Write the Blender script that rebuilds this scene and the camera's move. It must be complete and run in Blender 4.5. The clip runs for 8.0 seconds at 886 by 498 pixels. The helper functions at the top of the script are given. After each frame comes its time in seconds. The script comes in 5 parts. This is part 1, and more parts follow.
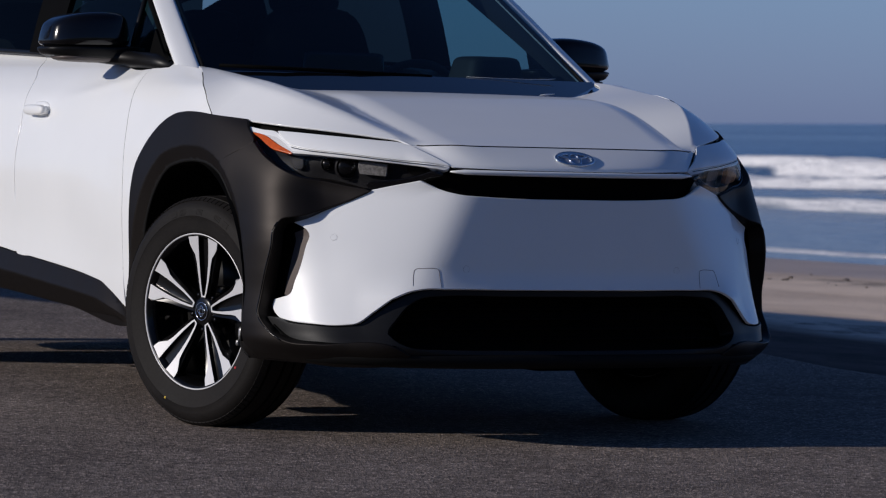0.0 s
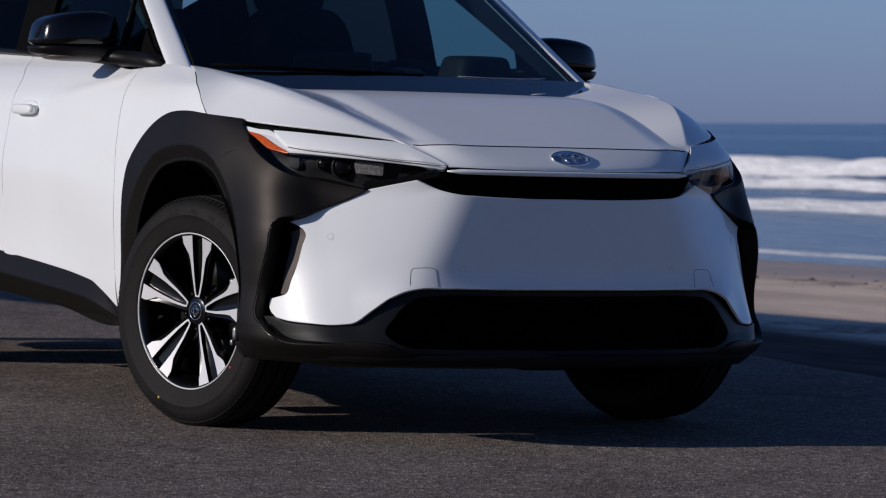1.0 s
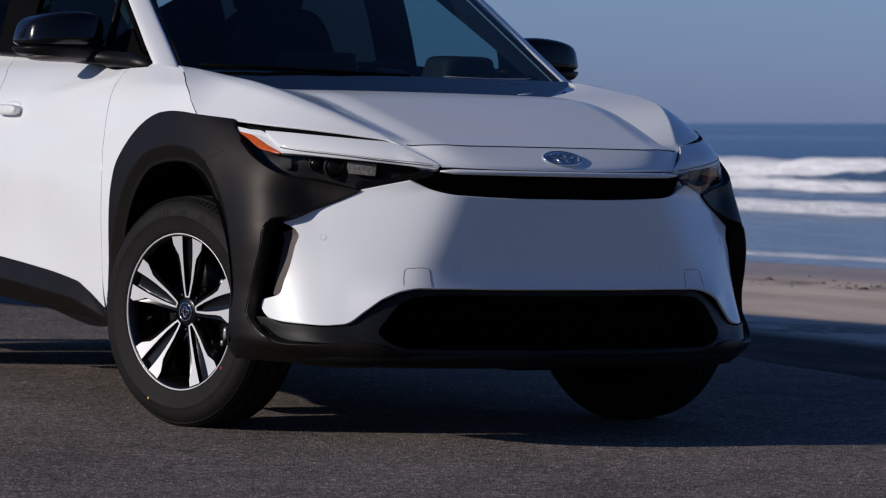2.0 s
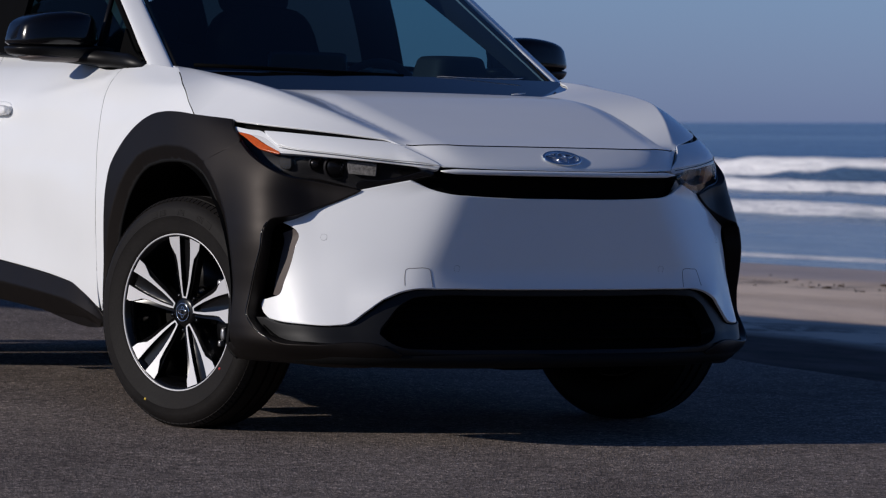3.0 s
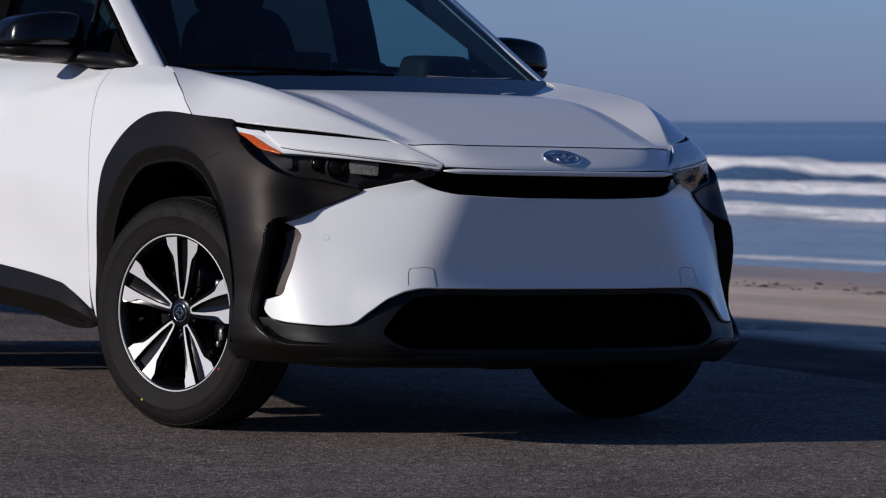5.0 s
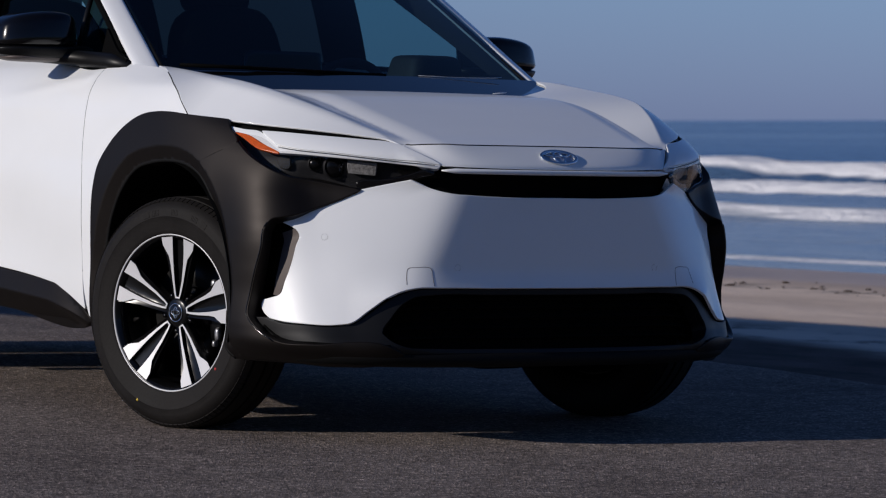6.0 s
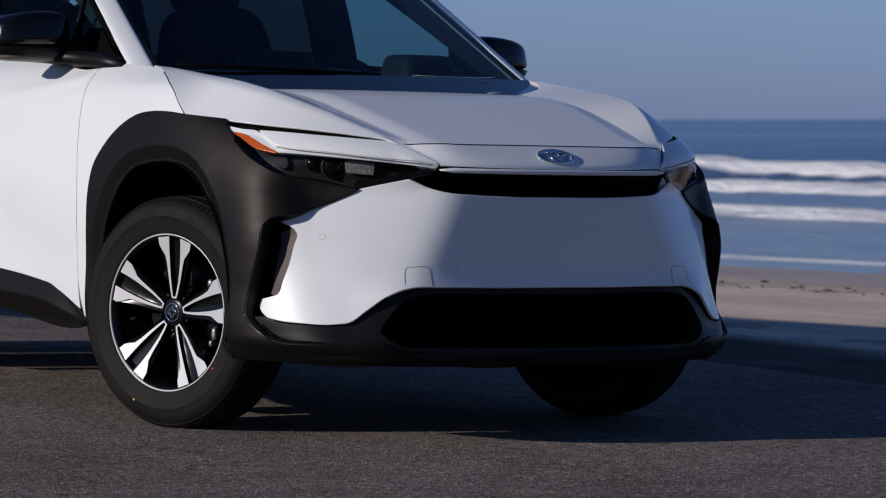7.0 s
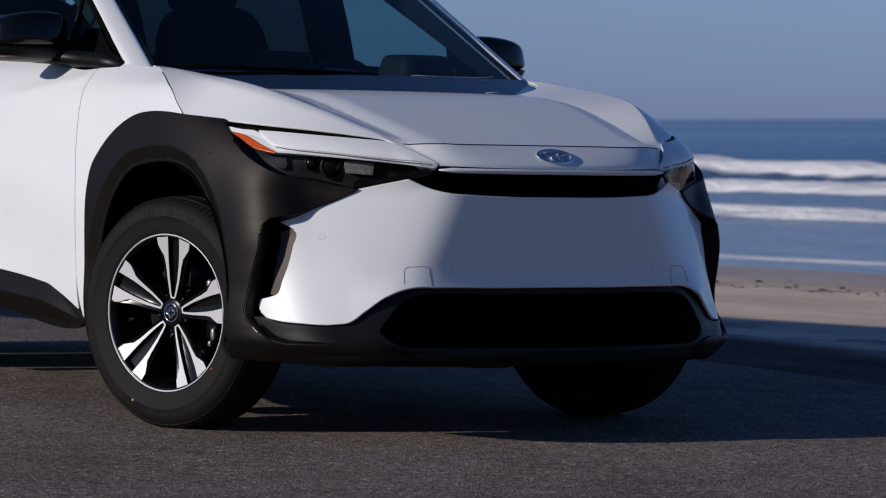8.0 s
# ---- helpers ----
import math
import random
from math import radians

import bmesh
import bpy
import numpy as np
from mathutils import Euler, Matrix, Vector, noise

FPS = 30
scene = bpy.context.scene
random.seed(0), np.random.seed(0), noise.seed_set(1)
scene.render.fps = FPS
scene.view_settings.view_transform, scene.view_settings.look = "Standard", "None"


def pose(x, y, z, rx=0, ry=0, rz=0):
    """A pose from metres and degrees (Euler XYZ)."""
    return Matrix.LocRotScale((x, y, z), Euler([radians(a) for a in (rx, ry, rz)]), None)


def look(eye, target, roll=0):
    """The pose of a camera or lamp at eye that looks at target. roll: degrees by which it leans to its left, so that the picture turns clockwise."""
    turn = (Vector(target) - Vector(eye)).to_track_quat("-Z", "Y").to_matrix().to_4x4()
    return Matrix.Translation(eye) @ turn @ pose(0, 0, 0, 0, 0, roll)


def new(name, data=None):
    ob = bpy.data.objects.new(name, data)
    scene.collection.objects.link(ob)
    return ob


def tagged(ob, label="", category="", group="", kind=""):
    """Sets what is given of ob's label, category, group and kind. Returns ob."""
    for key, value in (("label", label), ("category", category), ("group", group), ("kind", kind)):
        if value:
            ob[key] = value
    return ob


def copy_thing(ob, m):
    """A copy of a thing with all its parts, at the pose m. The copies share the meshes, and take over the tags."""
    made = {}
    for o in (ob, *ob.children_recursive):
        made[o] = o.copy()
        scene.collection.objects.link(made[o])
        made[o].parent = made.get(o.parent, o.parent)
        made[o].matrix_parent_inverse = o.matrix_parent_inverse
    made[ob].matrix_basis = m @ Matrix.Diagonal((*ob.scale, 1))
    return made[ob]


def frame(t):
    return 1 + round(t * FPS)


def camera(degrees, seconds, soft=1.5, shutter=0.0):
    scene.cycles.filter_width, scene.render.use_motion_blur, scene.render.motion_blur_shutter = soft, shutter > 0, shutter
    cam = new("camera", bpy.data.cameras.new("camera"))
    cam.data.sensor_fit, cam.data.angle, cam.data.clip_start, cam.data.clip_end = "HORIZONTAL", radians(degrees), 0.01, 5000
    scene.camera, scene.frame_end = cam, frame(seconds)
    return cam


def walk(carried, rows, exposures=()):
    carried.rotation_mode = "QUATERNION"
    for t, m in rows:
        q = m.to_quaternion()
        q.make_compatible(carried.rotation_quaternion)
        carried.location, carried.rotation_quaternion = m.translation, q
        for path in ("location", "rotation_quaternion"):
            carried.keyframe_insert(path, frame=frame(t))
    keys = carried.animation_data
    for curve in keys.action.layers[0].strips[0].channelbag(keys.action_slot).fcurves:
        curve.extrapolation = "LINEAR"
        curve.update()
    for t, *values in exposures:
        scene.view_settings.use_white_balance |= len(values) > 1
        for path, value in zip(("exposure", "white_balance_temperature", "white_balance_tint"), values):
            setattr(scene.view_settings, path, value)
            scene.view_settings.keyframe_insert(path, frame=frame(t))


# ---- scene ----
# Poses: seconds, eye, heading, pitch, roll (degrees)
PATH = [
    (0.0, -5.1766, -10.2590, 1.0080, -26.6795, -2.2307, 1.6347),
    (0.5, -5.2462, -10.2163, 1.0060, -27.1689, -2.2219, 1.6994),
    (1.0, -5.3223, -10.1789, 1.0040, -27.6281, -2.2156, 1.6716),
    (1.5, -5.4014, -10.1366, 1.0008, -28.1736, -2.1990, 1.6395),
    (3.0, -5.6649, -9.9886, 0.9933, -29.8488, -2.1543, 1.5463),
    (3.5, -5.7493, -9.9356, 0.9912, -30.3515, -2.1490, 1.5255),
    (4.0, -5.8323, -9.8897, 0.9887, -30.8800, -2.1364, 1.5062),
    (4.5, -5.9107, -9.8482, 0.9863, -31.3423, -2.1219, 1.4761),
    (6.0, -6.1350, -9.7202, 0.9816, -32.7630, -2.1011, 1.4142),
    (6.5, -6.1976, -9.6875, 0.9795, -33.1639, -2.0930, 1.3936),
    (7.0, -6.2268, -9.6680, 0.9793, -33.3635, -2.0957, 1.3689),
    (7.5, -6.2467, -9.6602, 0.9794, -33.4580, -2.0947, 1.3511),
    (8.0, -6.2472, -9.6473, 0.9789, -33.5267, -2.0943, 1.3321),
]


def heading(x, y, z, yaw, pitch, roll):
    a, b = radians(yaw), radians(pitch)
    way = Vector((-math.sin(a) * math.cos(b), math.cos(a) * math.cos(b), math.sin(b)))
    return look((x, y, z), Vector((x, y, z)) + way * 10, roll)


# the road falls 1.5 degrees towards the sea; the car and the eye are given in the road's own frame
AHEAD, ASIDE = Vector((0.5, 0.866, 0)), Vector((0.866, -0.5, 0))
FALL, RISE = radians(1.5), radians(0.13)
TILT = Matrix.Translation((0, 0, -0.009)) @ Matrix.Rotation(FALL, 4, AHEAD) @ Matrix.Rotation(RISE, 4, ASIDE)


def slope(x, y):
    """Height of the sloping road and sand."""
    x, y = np.clip(x, -60, 60), np.clip(y, -40, 40)
    return -math.tan(FALL) * (ASIDE.x * x + ASIDE.y * y) + math.tan(RISE) * (AHEAD.x * x + AHEAD.y * y)


cam = camera(14.000, 8.0, soft=1.2)
cam.data.dof.use_dof = True
cam.data.dof.focus_distance = 11.0
cam.data.dof.aperture_fstop = 9.0
walk(cam, [(r[0], TILT @ heading(*r[1:])) for r in PATH], exposures=[(0.0, 0.0, 6500, 10), (8.0, 0.0, 6500, 10)])

# ---------------------------------------------------------------- light
SUN_EL, SUN_AZ = radians(18.5), radians(277)
sun_way = TILT.to_3x3() @ Vector((math.sin(SUN_AZ) * math.cos(SUN_EL), math.cos(SUN_AZ) * math.cos(SUN_EL), math.sin(SUN_EL)))
sun = new("sun", bpy.data.lights.new("sun", "SUN"))
sun.data.energy, sun.data.angle, sun.data.color = 3.02, radians(0.55), (1.0, 0.925, 0.86)
sun.matrix_world = look(sun_way * 50, (0, 0, 0))
world = bpy.data.worlds.new("sky")
scene.world = world
world.use_nodes = True
wt = world.node_tree
sky = wt.nodes.new("ShaderNodeTexSky")
sky.sky_type, sky.sun_disc = "NISHITA", False
sky.sun_elevation, sky.sun_rotation = math.asin(sun_way.z), math.atan2(sun_way.x, sun_way.y) % (2 * math.pi)
sky.air_density, sky.dust_density, sky.ozone_density = 0.78, 0.0, 7.0
wt.nodes["Background"].inputs["Strength"].default_value = 0.070
# marine air: a deeper blue than clear inland air gives, and a dim haze just over the horizon
tint = wt.nodes.new("ShaderNodeMix")
tint.data_type, tint.blend_type = "RGBA", "MULTIPLY"
tint.inputs["Factor"].default_value = 1.0
cols = [i for i in tint.inputs if i.type == "RGBA"]
height_of = wt.nodes.new("ShaderNodeSeparateXYZ")
wt.links.new(wt.nodes.new("ShaderNodeTexCoord").outputs["Generated"], height_of.inputs["Vector"])
air = wt.nodes.new("ShaderNodeValToRGB")
for k, (at_z, c) in enumerate(((0.0, (0.54, 0.55, 0.92)), (0.036, (0.955, 0.83, 1.0)), (0.35, (0.95, 0.91, 1.0)))):
    el = air.color_ramp.elements[k] if k < 2 else air.color_ramp.elements.new(at_z)
    el.position, el.color = at_z, (*c, 1)
wt.links.new(height_of.outputs["Z"], air.inputs["Fac"])
wt.links.new(air.outputs["Color"], cols[1])
wt.links.new(sky.outputs["Color"], cols[0])
wt.links.new([o for o in tint.outputs if o.type == "RGBA"][0], wt.nodes["Background"].inputs["Color"])


# ---------------------------------------------------------------- materials
class Mat:
    """A Principled material with helpers to add noise-driven variation."""

    def __init__(self, name, color, rough=0.5, metal=0.0, spec=0.5, coat=0.0, coat_rough=0.03):
        self.m = bpy.data.materials.new(name)
        self.m.use_nodes = True
        self.t = self.m.node_tree
        self.b = self.t.nodes["Principled BSDF"]
        self.set("Base Color", (*color, 1))
        self.set("Roughness", rough)
        self.set("Metallic", metal)
        self.set("Specular IOR Level", spec)
        self.set("Coat Weight", coat)
        self.set("Coat Roughness", coat_rough)
        self.co = self.t.nodes.new("ShaderNodeTexCoord").outputs["Object"]

    def set(self, key, v):
        self.b.inputs[key].default_value = v

    def node(self, kind):
        return self.t.nodes.new(kind)

    def attribute(self, name):
        n = self.node("ShaderNodeAttribute")
        n.attribute_name = name
        return n.outputs["Fac"]

    def math(self, operation, a, b):
        n = self.node("ShaderNodeMath")
        n.operation = operation
        for sock, v in zip(n.inputs, (a, b)):
            if isinstance(v, float):
                sock.default_value = v
            else:
                self.link(v, sock)
        return n.outputs["Value"]

    def link(self, a, b):
        self.t.links.new(a, b)

    def noise(self, scale, detail=4.0, rough=0.55, stretch=None):
        n = self.node("ShaderNodeTexNoise")
        n.inputs["Scale"].default_value = scale
        n.inputs["Detail"].default_value = detail
        n.inputs["Roughness"].default_value = rough
        co = self.co
        if stretch:
            mp = self.node("ShaderNodeMapping")
            mp.inputs["Scale"].default_value = stretch
            self.link(co, mp.inputs["Vector"])
            co = mp.outputs["Vector"]
        self.link(co, n.inputs["Vector"])
        return n.outputs["Fac"]

    def ramp(self, fac, stops):
        r = self.node("ShaderNodeValToRGB")
        e = r.color_ramp.elements
        while len(e) < len(stops):
            e.new(0.5)
        for el, (p, c) in zip(e, stops):
            el.position = p
            el.color = (*c, 1) if len(c) == 3 else c
        self.link(fac, r.inputs["Fac"])
        return r.outputs["Color"]

    def mix(self, fac, a, b, mode="MIX"):
        n = self.node("ShaderNodeMix")
        n.data_type, n.blend_type = "RGBA", mode
        ins = [s for s in n.inputs if s.type == "RGBA"]
        if isinstance(fac, float):
            n.inputs[0].default_value = fac
        else:
            self.link(fac, n.inputs[0])
        for sock, v in zip(ins, (a, b)):
            if isinstance(v, tuple):
                sock.default_value = (*v, 1)
            else:
                self.link(v, sock)
        return [o for o in n.outputs if o.type == "RGBA"][0]

    def color(self, out):
        self.link(out, self.b.inputs["Base Color"])

    def rough(self, fac, lo, hi):
        n = self.node("ShaderNodeMapRange")
        n.inputs["To Min"].default_value = lo
        n.inputs["To Max"].default_value = hi
        self.link(fac, n.inputs["Value"])
        self.link(n.outputs["Result"], self.b.inputs["Roughness"])

    def bump(self, fac, strength, dist):
        n = self.node("ShaderNodeBump")
        n.inputs["Strength"].default_value = strength
        n.inputs["Distance"].default_value = dist
        self.link(fac, n.inputs["Height"])
        prev = self.b.inputs["Normal"].links
        if prev:
            self.link(prev[0].from_socket, n.inputs["Normal"])
        self.link(n.outputs["Normal"], self.b.inputs["Normal"])


def simple(name, color, rough, var=0.25, scale=6.0, fine=120.0, bump=0.0, **kw):
    """Plain surface with colour variation at two scales."""
    m = Mat(name, color, rough, **kw)
    big, small = m.noise(scale, 5), m.noise(fine, 3)
    lo, hi = tuple(c * (1 - var) for c in color), tuple(min(1, c * (1 + var)) for c in color)
    a = m.ramp(big, [(0.3, lo), (0.7, hi)])
    b = m.ramp(small, [(0.3, lo), (0.7, hi)])
    m.color(m.mix(0.4, a, b))
    m.rough(big, max(0.02, rough * 0.85), min(1, rough * 1.15))
    if bump:
        m.bump(small, bump, 0.002)
    return m.m


def glass(name, tint, ior=1.5, rough=0.0, amount=1.0):
    """Thin tinted pane: clear through, glossy by Fresnel."""
    m = Mat(name, tint, rough)
    tr = m.node("ShaderNodeBsdfTransparent")
    tr.inputs["Color"].default_value = (*tint, 1)
    gl = m.node("ShaderNodeBsdfGlossy")
    gl.inputs["Roughness"].default_value = rough
    fr = m.node("ShaderNodeLayerWeight")
    fr.inputs["Blend"].default_value = 0.5
    f0 = ((ior - 1) / (ior + 1)) ** 2
    gloss = m.math("ADD", m.math("MULTIPLY", m.math("POWER", fr.outputs["Facing"], 5.0), (1 - f0) * amount), f0 * amount)
    mx = m.node("ShaderNodeMixShader")
    m.link(gloss, mx.inputs["Fac"])
    m.link(tr.outputs["BSDF"], mx.inputs[1])
    m.link(gl.outputs["BSDF"], mx.inputs[2])
    m.link(mx.outputs["Shader"], m.t.nodes["Material Output"].inputs["Surface"])
    return m.m


def white_paint():
    m = Mat("white_pearl_paint", (0.87, 0.885, 0.885), 0.38, coat=0.5, coat_rough=0.06, spec=0.4)
    m.color(m.ramp(m.noise(3.0, 5), [(0.3, (0.845, 0.862, 0.865)), (0.7, (0.875, 0.890, 0.892))]))
    m.rough(m.noise(25.0, 3), 0.34, 0.42)
    m.bump(m.noise(420.0, 2), 0.02, 0.0006)
    return m.m


def asphalt():
    m = Mat("worn_asphalt", (0.08, 0.075, 0.072), 0.95, spec=0.08)
    big = m.noise(0.4, 5, 0.6)
    mid = m.noise(4.0, 6, 0.65)
    grit = m.noise(110.0, 3, 0.7)
    base = m.ramp(big, [(0.32, (0.112, 0.094, 0.084)), (0.68, (0.249, 0.217, 0.197))])
    base = m.mix(0.45, base, m.ramp(mid, [(0.28, (0.086, 0.070, 0.062)), (0.72, (0.263, 0.225, 0.202))]))
    vor = m.node("ShaderNodeTexVoronoi")
    vor.inputs["Scale"].default_value = 150.0
    m.link(m.co, vor.inputs["Vector"])
    stones = m.ramp(vor.outputs["Color"], [(0.0, (0.42, 0.40, 0.39)), (0.45, (0.86, 0.86, 0.86)), (0.75, (1.2, 1.16, 1.12)), (0.92, (2.7, 2.6, 2.5))])
    # scattered pale chips
    chips = m.node("ShaderNodeTexVoronoi")
    chips.inputs["Scale"].default_value = 30.0
    m.link(m.co, chips.inputs["Vector"])
    near_chip = m.ramp(chips.outputs["Distance"], [(0.10, (1, 1, 1)), (0.16, (0, 0, 0))])
    which = m.ramp(chips.outputs["Color"], [(0.70, (0, 0, 0)), (0.80, (1, 1, 1))])
    clod = m.ramp(m.noise(38.0, 4, 0.6), [(0.34, (0.60, 0.59, 0.58)), (0.5, (1.05, 1.04, 1.03)), (0.66, (1.44, 1.42, 1.39))])
    col = m.mix(1.0, m.mix(1.0, base, stones, "MULTIPLY"), clod, "MULTIPLY")
    m.color(m.mix(m.mix(1.0, near_chip, which, "MULTIPLY"), col, (0.50, 0.46, 0.42)))
    m.rough(mid, 0.85, 1.0)
    m.bump(vor.outputs["Distance"], 0.5, 0.006)
    m.bump(grit, 0.6, 0.005)
    m.bump(mid, 0.4, 0.014)
    return m.m


def beach_sand():
    m = Mat("beach_sand", (0.3, 0.26, 0.22), 0.95, spec=0.2)
    wet = m.attribute("wet")
    big = m.noise(0.5, 6, 0.6)
    rip = m.noise(1.2, 6, 0.65, (1.0, 0.35, 1.0))
    dry = m.ramp(big, [(0.3, (0.60, 0.475, 0.38)), (0.7, (0.78, 0.63, 0.505))])
    dry = m.mix(0.5, dry, m.ramp(rip, [(0.35, (0.46, 0.355, 0.28)), (0.6, (0.80, 0.645, 0.52))]))
    damp = m.ramp(rip, [(0.3, (0.42, 0.325, 0.255)), (0.7, (0.55, 0.43, 0.34))])
    # scattered dark drift and, beside the asphalt, reddish dirt, its colour darkened for the shade there
    bits = m.ramp(m.noise(2.4, 7, 0.72, (1.0, 0.6, 1.0)), [(0.50, (0, 0, 0)), (0.60, (1, 1, 1))])
    dry = m.mix(m.math("MULTIPLY", m.attribute("drift"), bits), dry, (0.10, 0.085, 0.08))
    soil = m.ramp(m.noise(2.6, 7, 0.75, (1.0, 0.6, 1.0)), [(0.38, (0.030, 0.021, 0.019)), (0.65, (0.12, 0.084, 0.073))])
    dry = m.mix(m.attribute("dirt_shade"), dry, soil)
    m.color(m.mix(wet, dry, damp))
    n = m.node("ShaderNodeMapRange")
    n.inputs["To Min"].default_value, n.inputs["To Max"].default_value = 0.95, 0.4
    m.link(wet, n.inputs["Value"])
    m.link(n.outputs["Result"], m.b.inputs["Roughness"])
    m.bump(rip, 0.6, 0.05)
    m.bump(m.noise(60.0, 3), 0.4, 0.01)
    return m.m


def sea_water():
    m = Mat("sea_water", (0.02, 0.06, 0.12), 0.12, spec=0.5)
    foam = m.attribute("foam")
    lace = m.noise(0.7, 9, 0.74, (1.0, 0.25, 1.0))
    clumps = m.noise(0.28, 4, 0.6, (1.0, 0.40, 1.0))
    total = m.math("ADD", m.math("ADD", foam, m.math("MULTIPLY", lace, 0.6)), m.math("MULTIPLY", clumps, 0.7))
    mask = m.ramp(m.math("MULTIPLY", total, 0.6), [(0.61, (0, 0, 0)), (0.71, (1, 1, 1))])
    deep = m.ramp(m.noise(0.07, 5, 0.6, (1.0, 0.10, 1.0)), [(0.35, (0.06, 0.125, 0.22)), (0.65, (0.21, 0.31, 0.43))])
    # light and dark sides of far swell, put into the water colour as bands
    swell_tone = m.ramp(m.noise(0.011, 3, 0.55, (1.0, 0.22, 1.0)), [(0.38, (0.55, 0.62, 0.72)), (0.62, (1.30, 1.22, 1.12))])
    deep = m.mix(1.0, deep, swell_tone, "MULTIPLY")
    deep = m.mix(m.attribute("shallow"), deep, (0.36, 0.42, 0.46))
    white = m.ramp(m.noise(1.6, 6, 0.7, (1.0, 0.4, 1.0)), [(0.25, (0.74, 0.75, 0.76)), (0.5, (0.98, 0.97, 0.96))])
    m.color(m.mix(mask, deep, white))
    n = m.node("ShaderNodeMapRange")
    n.inputs["To Min"].default_value, n.inputs["To Max"].default_value = 0.22, 0.9
    m.link(mask, n.inputs["Value"])
    m.link(n.outputs["Result"], m.b.inputs["Roughness"])
    m.bump(m.noise(0.8, 6, 0.65, (1.0, 0.4, 1.0)), 0.8, 0.25)
    m.bump(m.noise(4.0, 4, 0.6, (1.0, 0.5, 1.0)), 0.5, 0.06)
    return m.m


PAINT = white_paint()
CLAD = simple("charcoal_cladding", (0.0030, 0.0023, 0.0020), 0.51, 0.16, 4, 300, 0.03, spec=0.27)
CLAD.node_tree.nodes["Principled BSDF"].inputs["Specular Tint"].default_value = (1.0, 0.90, 0.85, 1)
SKIRT = simple("dark_grey_plastic", (0.0065, 0.0065, 0.007), 0.45, 0.15, 5, 400, 0.05, spec=0.25)
BLACK = simple("black_plastic", (0.005, 0.005, 0.005), 0.7, 0.3, 8, 200, 0.05, spec=0.15)
GLOSS = simple("gloss_black", (0.004, 0.004, 0.005), 0.16, 0.2, 6, 200, spec=0.15, coat=0.5, coat_rough=0.13)
FRIT = simple("black_glass_edge", (0.004, 0.004, 0.005), 0.05, 0.2, 6, 200, spec=0.9, coat=1.0, coat_rough=0.03)
DEEP = simple("matt_black_trim", (0.002, 0.002, 0.002), 0.8, 0.3, 8, 200, 0.05, spec=0.05)
SATIN = simple("satin_black_trim", (0.005, 0.005, 0.0055), 0.4, 0.2, 6, 300, 0.03, spec=0.22)
RUBBER = simple("tyre_rubber", (0.0105, 0.0092, 0.0086), 0.68, 0.55, 7, 160, 0.14, spec=0.16)
ALLOY = simple("machined_alloy", (0.64, 0.64, 0.65), 0.45, 0.05, 8, 500, metal=0.25)
CALIPER = simple("caliper_grey", (0.36, 0.36, 0.37), 0.35, 0.5, 60, 200, metal=0.7)
RIMBLK = simple("black_alloy", (0.004, 0.004, 0.0044), 0.24, 0.2, 8, 300, spec=0.25, coat=0.15)
CHROME = simple("chrome", (0.75, 0.77, 0.80), 0.12, 0.06, 10, 200, metal=1.0)
BADGE = simple("badge_blue_grey", (0.42, 0.47, 0.57), 0.2, 0.15, 12, 200, metal=0.6, coat=0.5)
STEEL = simple("brake_steel", (0.03, 0.029, 0.028), 0.5, 0.3, 12, 200, metal=0.7)
AMBER = simple("amber_reflector", (0.56, 0.088, 0.004), 0.25, 0.25, 30, 90, 0.3, coat=0.6)
TAUPE = simple("taupe_plastic", (0.105, 0.086, 0.080), 0.5, 0.15, 8, 200, 0.05)
TURN = simple("tan_reflector", (0.50, 0.22, 0.09), 0.4, 0.6, 60, 160, 0.4, spec=0.3)
SILVER = simple("silver_reflector", (0.24, 0.235, 0.23), 0.4, 0.75, 120, 260, 0.7)
CABIN = simple("dark_cabin_trim", (0.018, 0.019, 0.022), 0.7, 0.25, 6, 150, 0.1)
FABRIC = simple("dark_seat_fabric", (0.022, 0.023, 0.027), 0.9, 0.3, 8, 220, 0.2)
CONCRETE = simple("plain_concrete", (0.33, 0.31, 0.29), 0.9, 0.2, 1.5, 40, 0.3)
# colour of the unseen bank, chosen for the light it bounces
BANK = simple("bounce_green", (0.20, 0.24, 0.15), 0.95, 0.35, 0.4, 6, 0.4)
TEALGLASS = glass("tinted_glass", (0.36, 0.58, 0.60), 1.3, 0.0, 0.4)
PRIVACY = glass("privacy_glass", (0.05, 0.06, 0.065), 1.3, 0.0, 0.2)
SCREEN = glass("windscreen_glass", (0.40, 0.55, 0.62), 1.6)
LENS = glass("clear_lens", (0.82, 0.82, 0.83), 1.36, 0.0, 0.6)
# the far lamp's bowl, with its brightness put into the colour
FAR_BOWL = simple("lightened_far_bowl", (0.62, 0.62, 0.63), 0.3, 0.5, 40, 120, 0.5, metal=0.7)
HOUSING = simple("lamp_housing", (0.018, 0.018, 0.020), 0.5, 0.3, 30, 90, 0.2, spec=0.12)
WEED = simple("dry_weed", (0.045, 0.032, 0.024), 0.9, 0.4, 20, 120, 0.3)
RED = simple("red_paint_mark", (0.45, 0.03, 0.03), 0.6)
YELLOW = simple("yellow_paint_mark", (0.6, 0.42, 0.05), 0.6)
TAIL = simple("red_tail_lens", (0.25, 0.01, 0.01), 0.15, 0.2, coat=0.5)


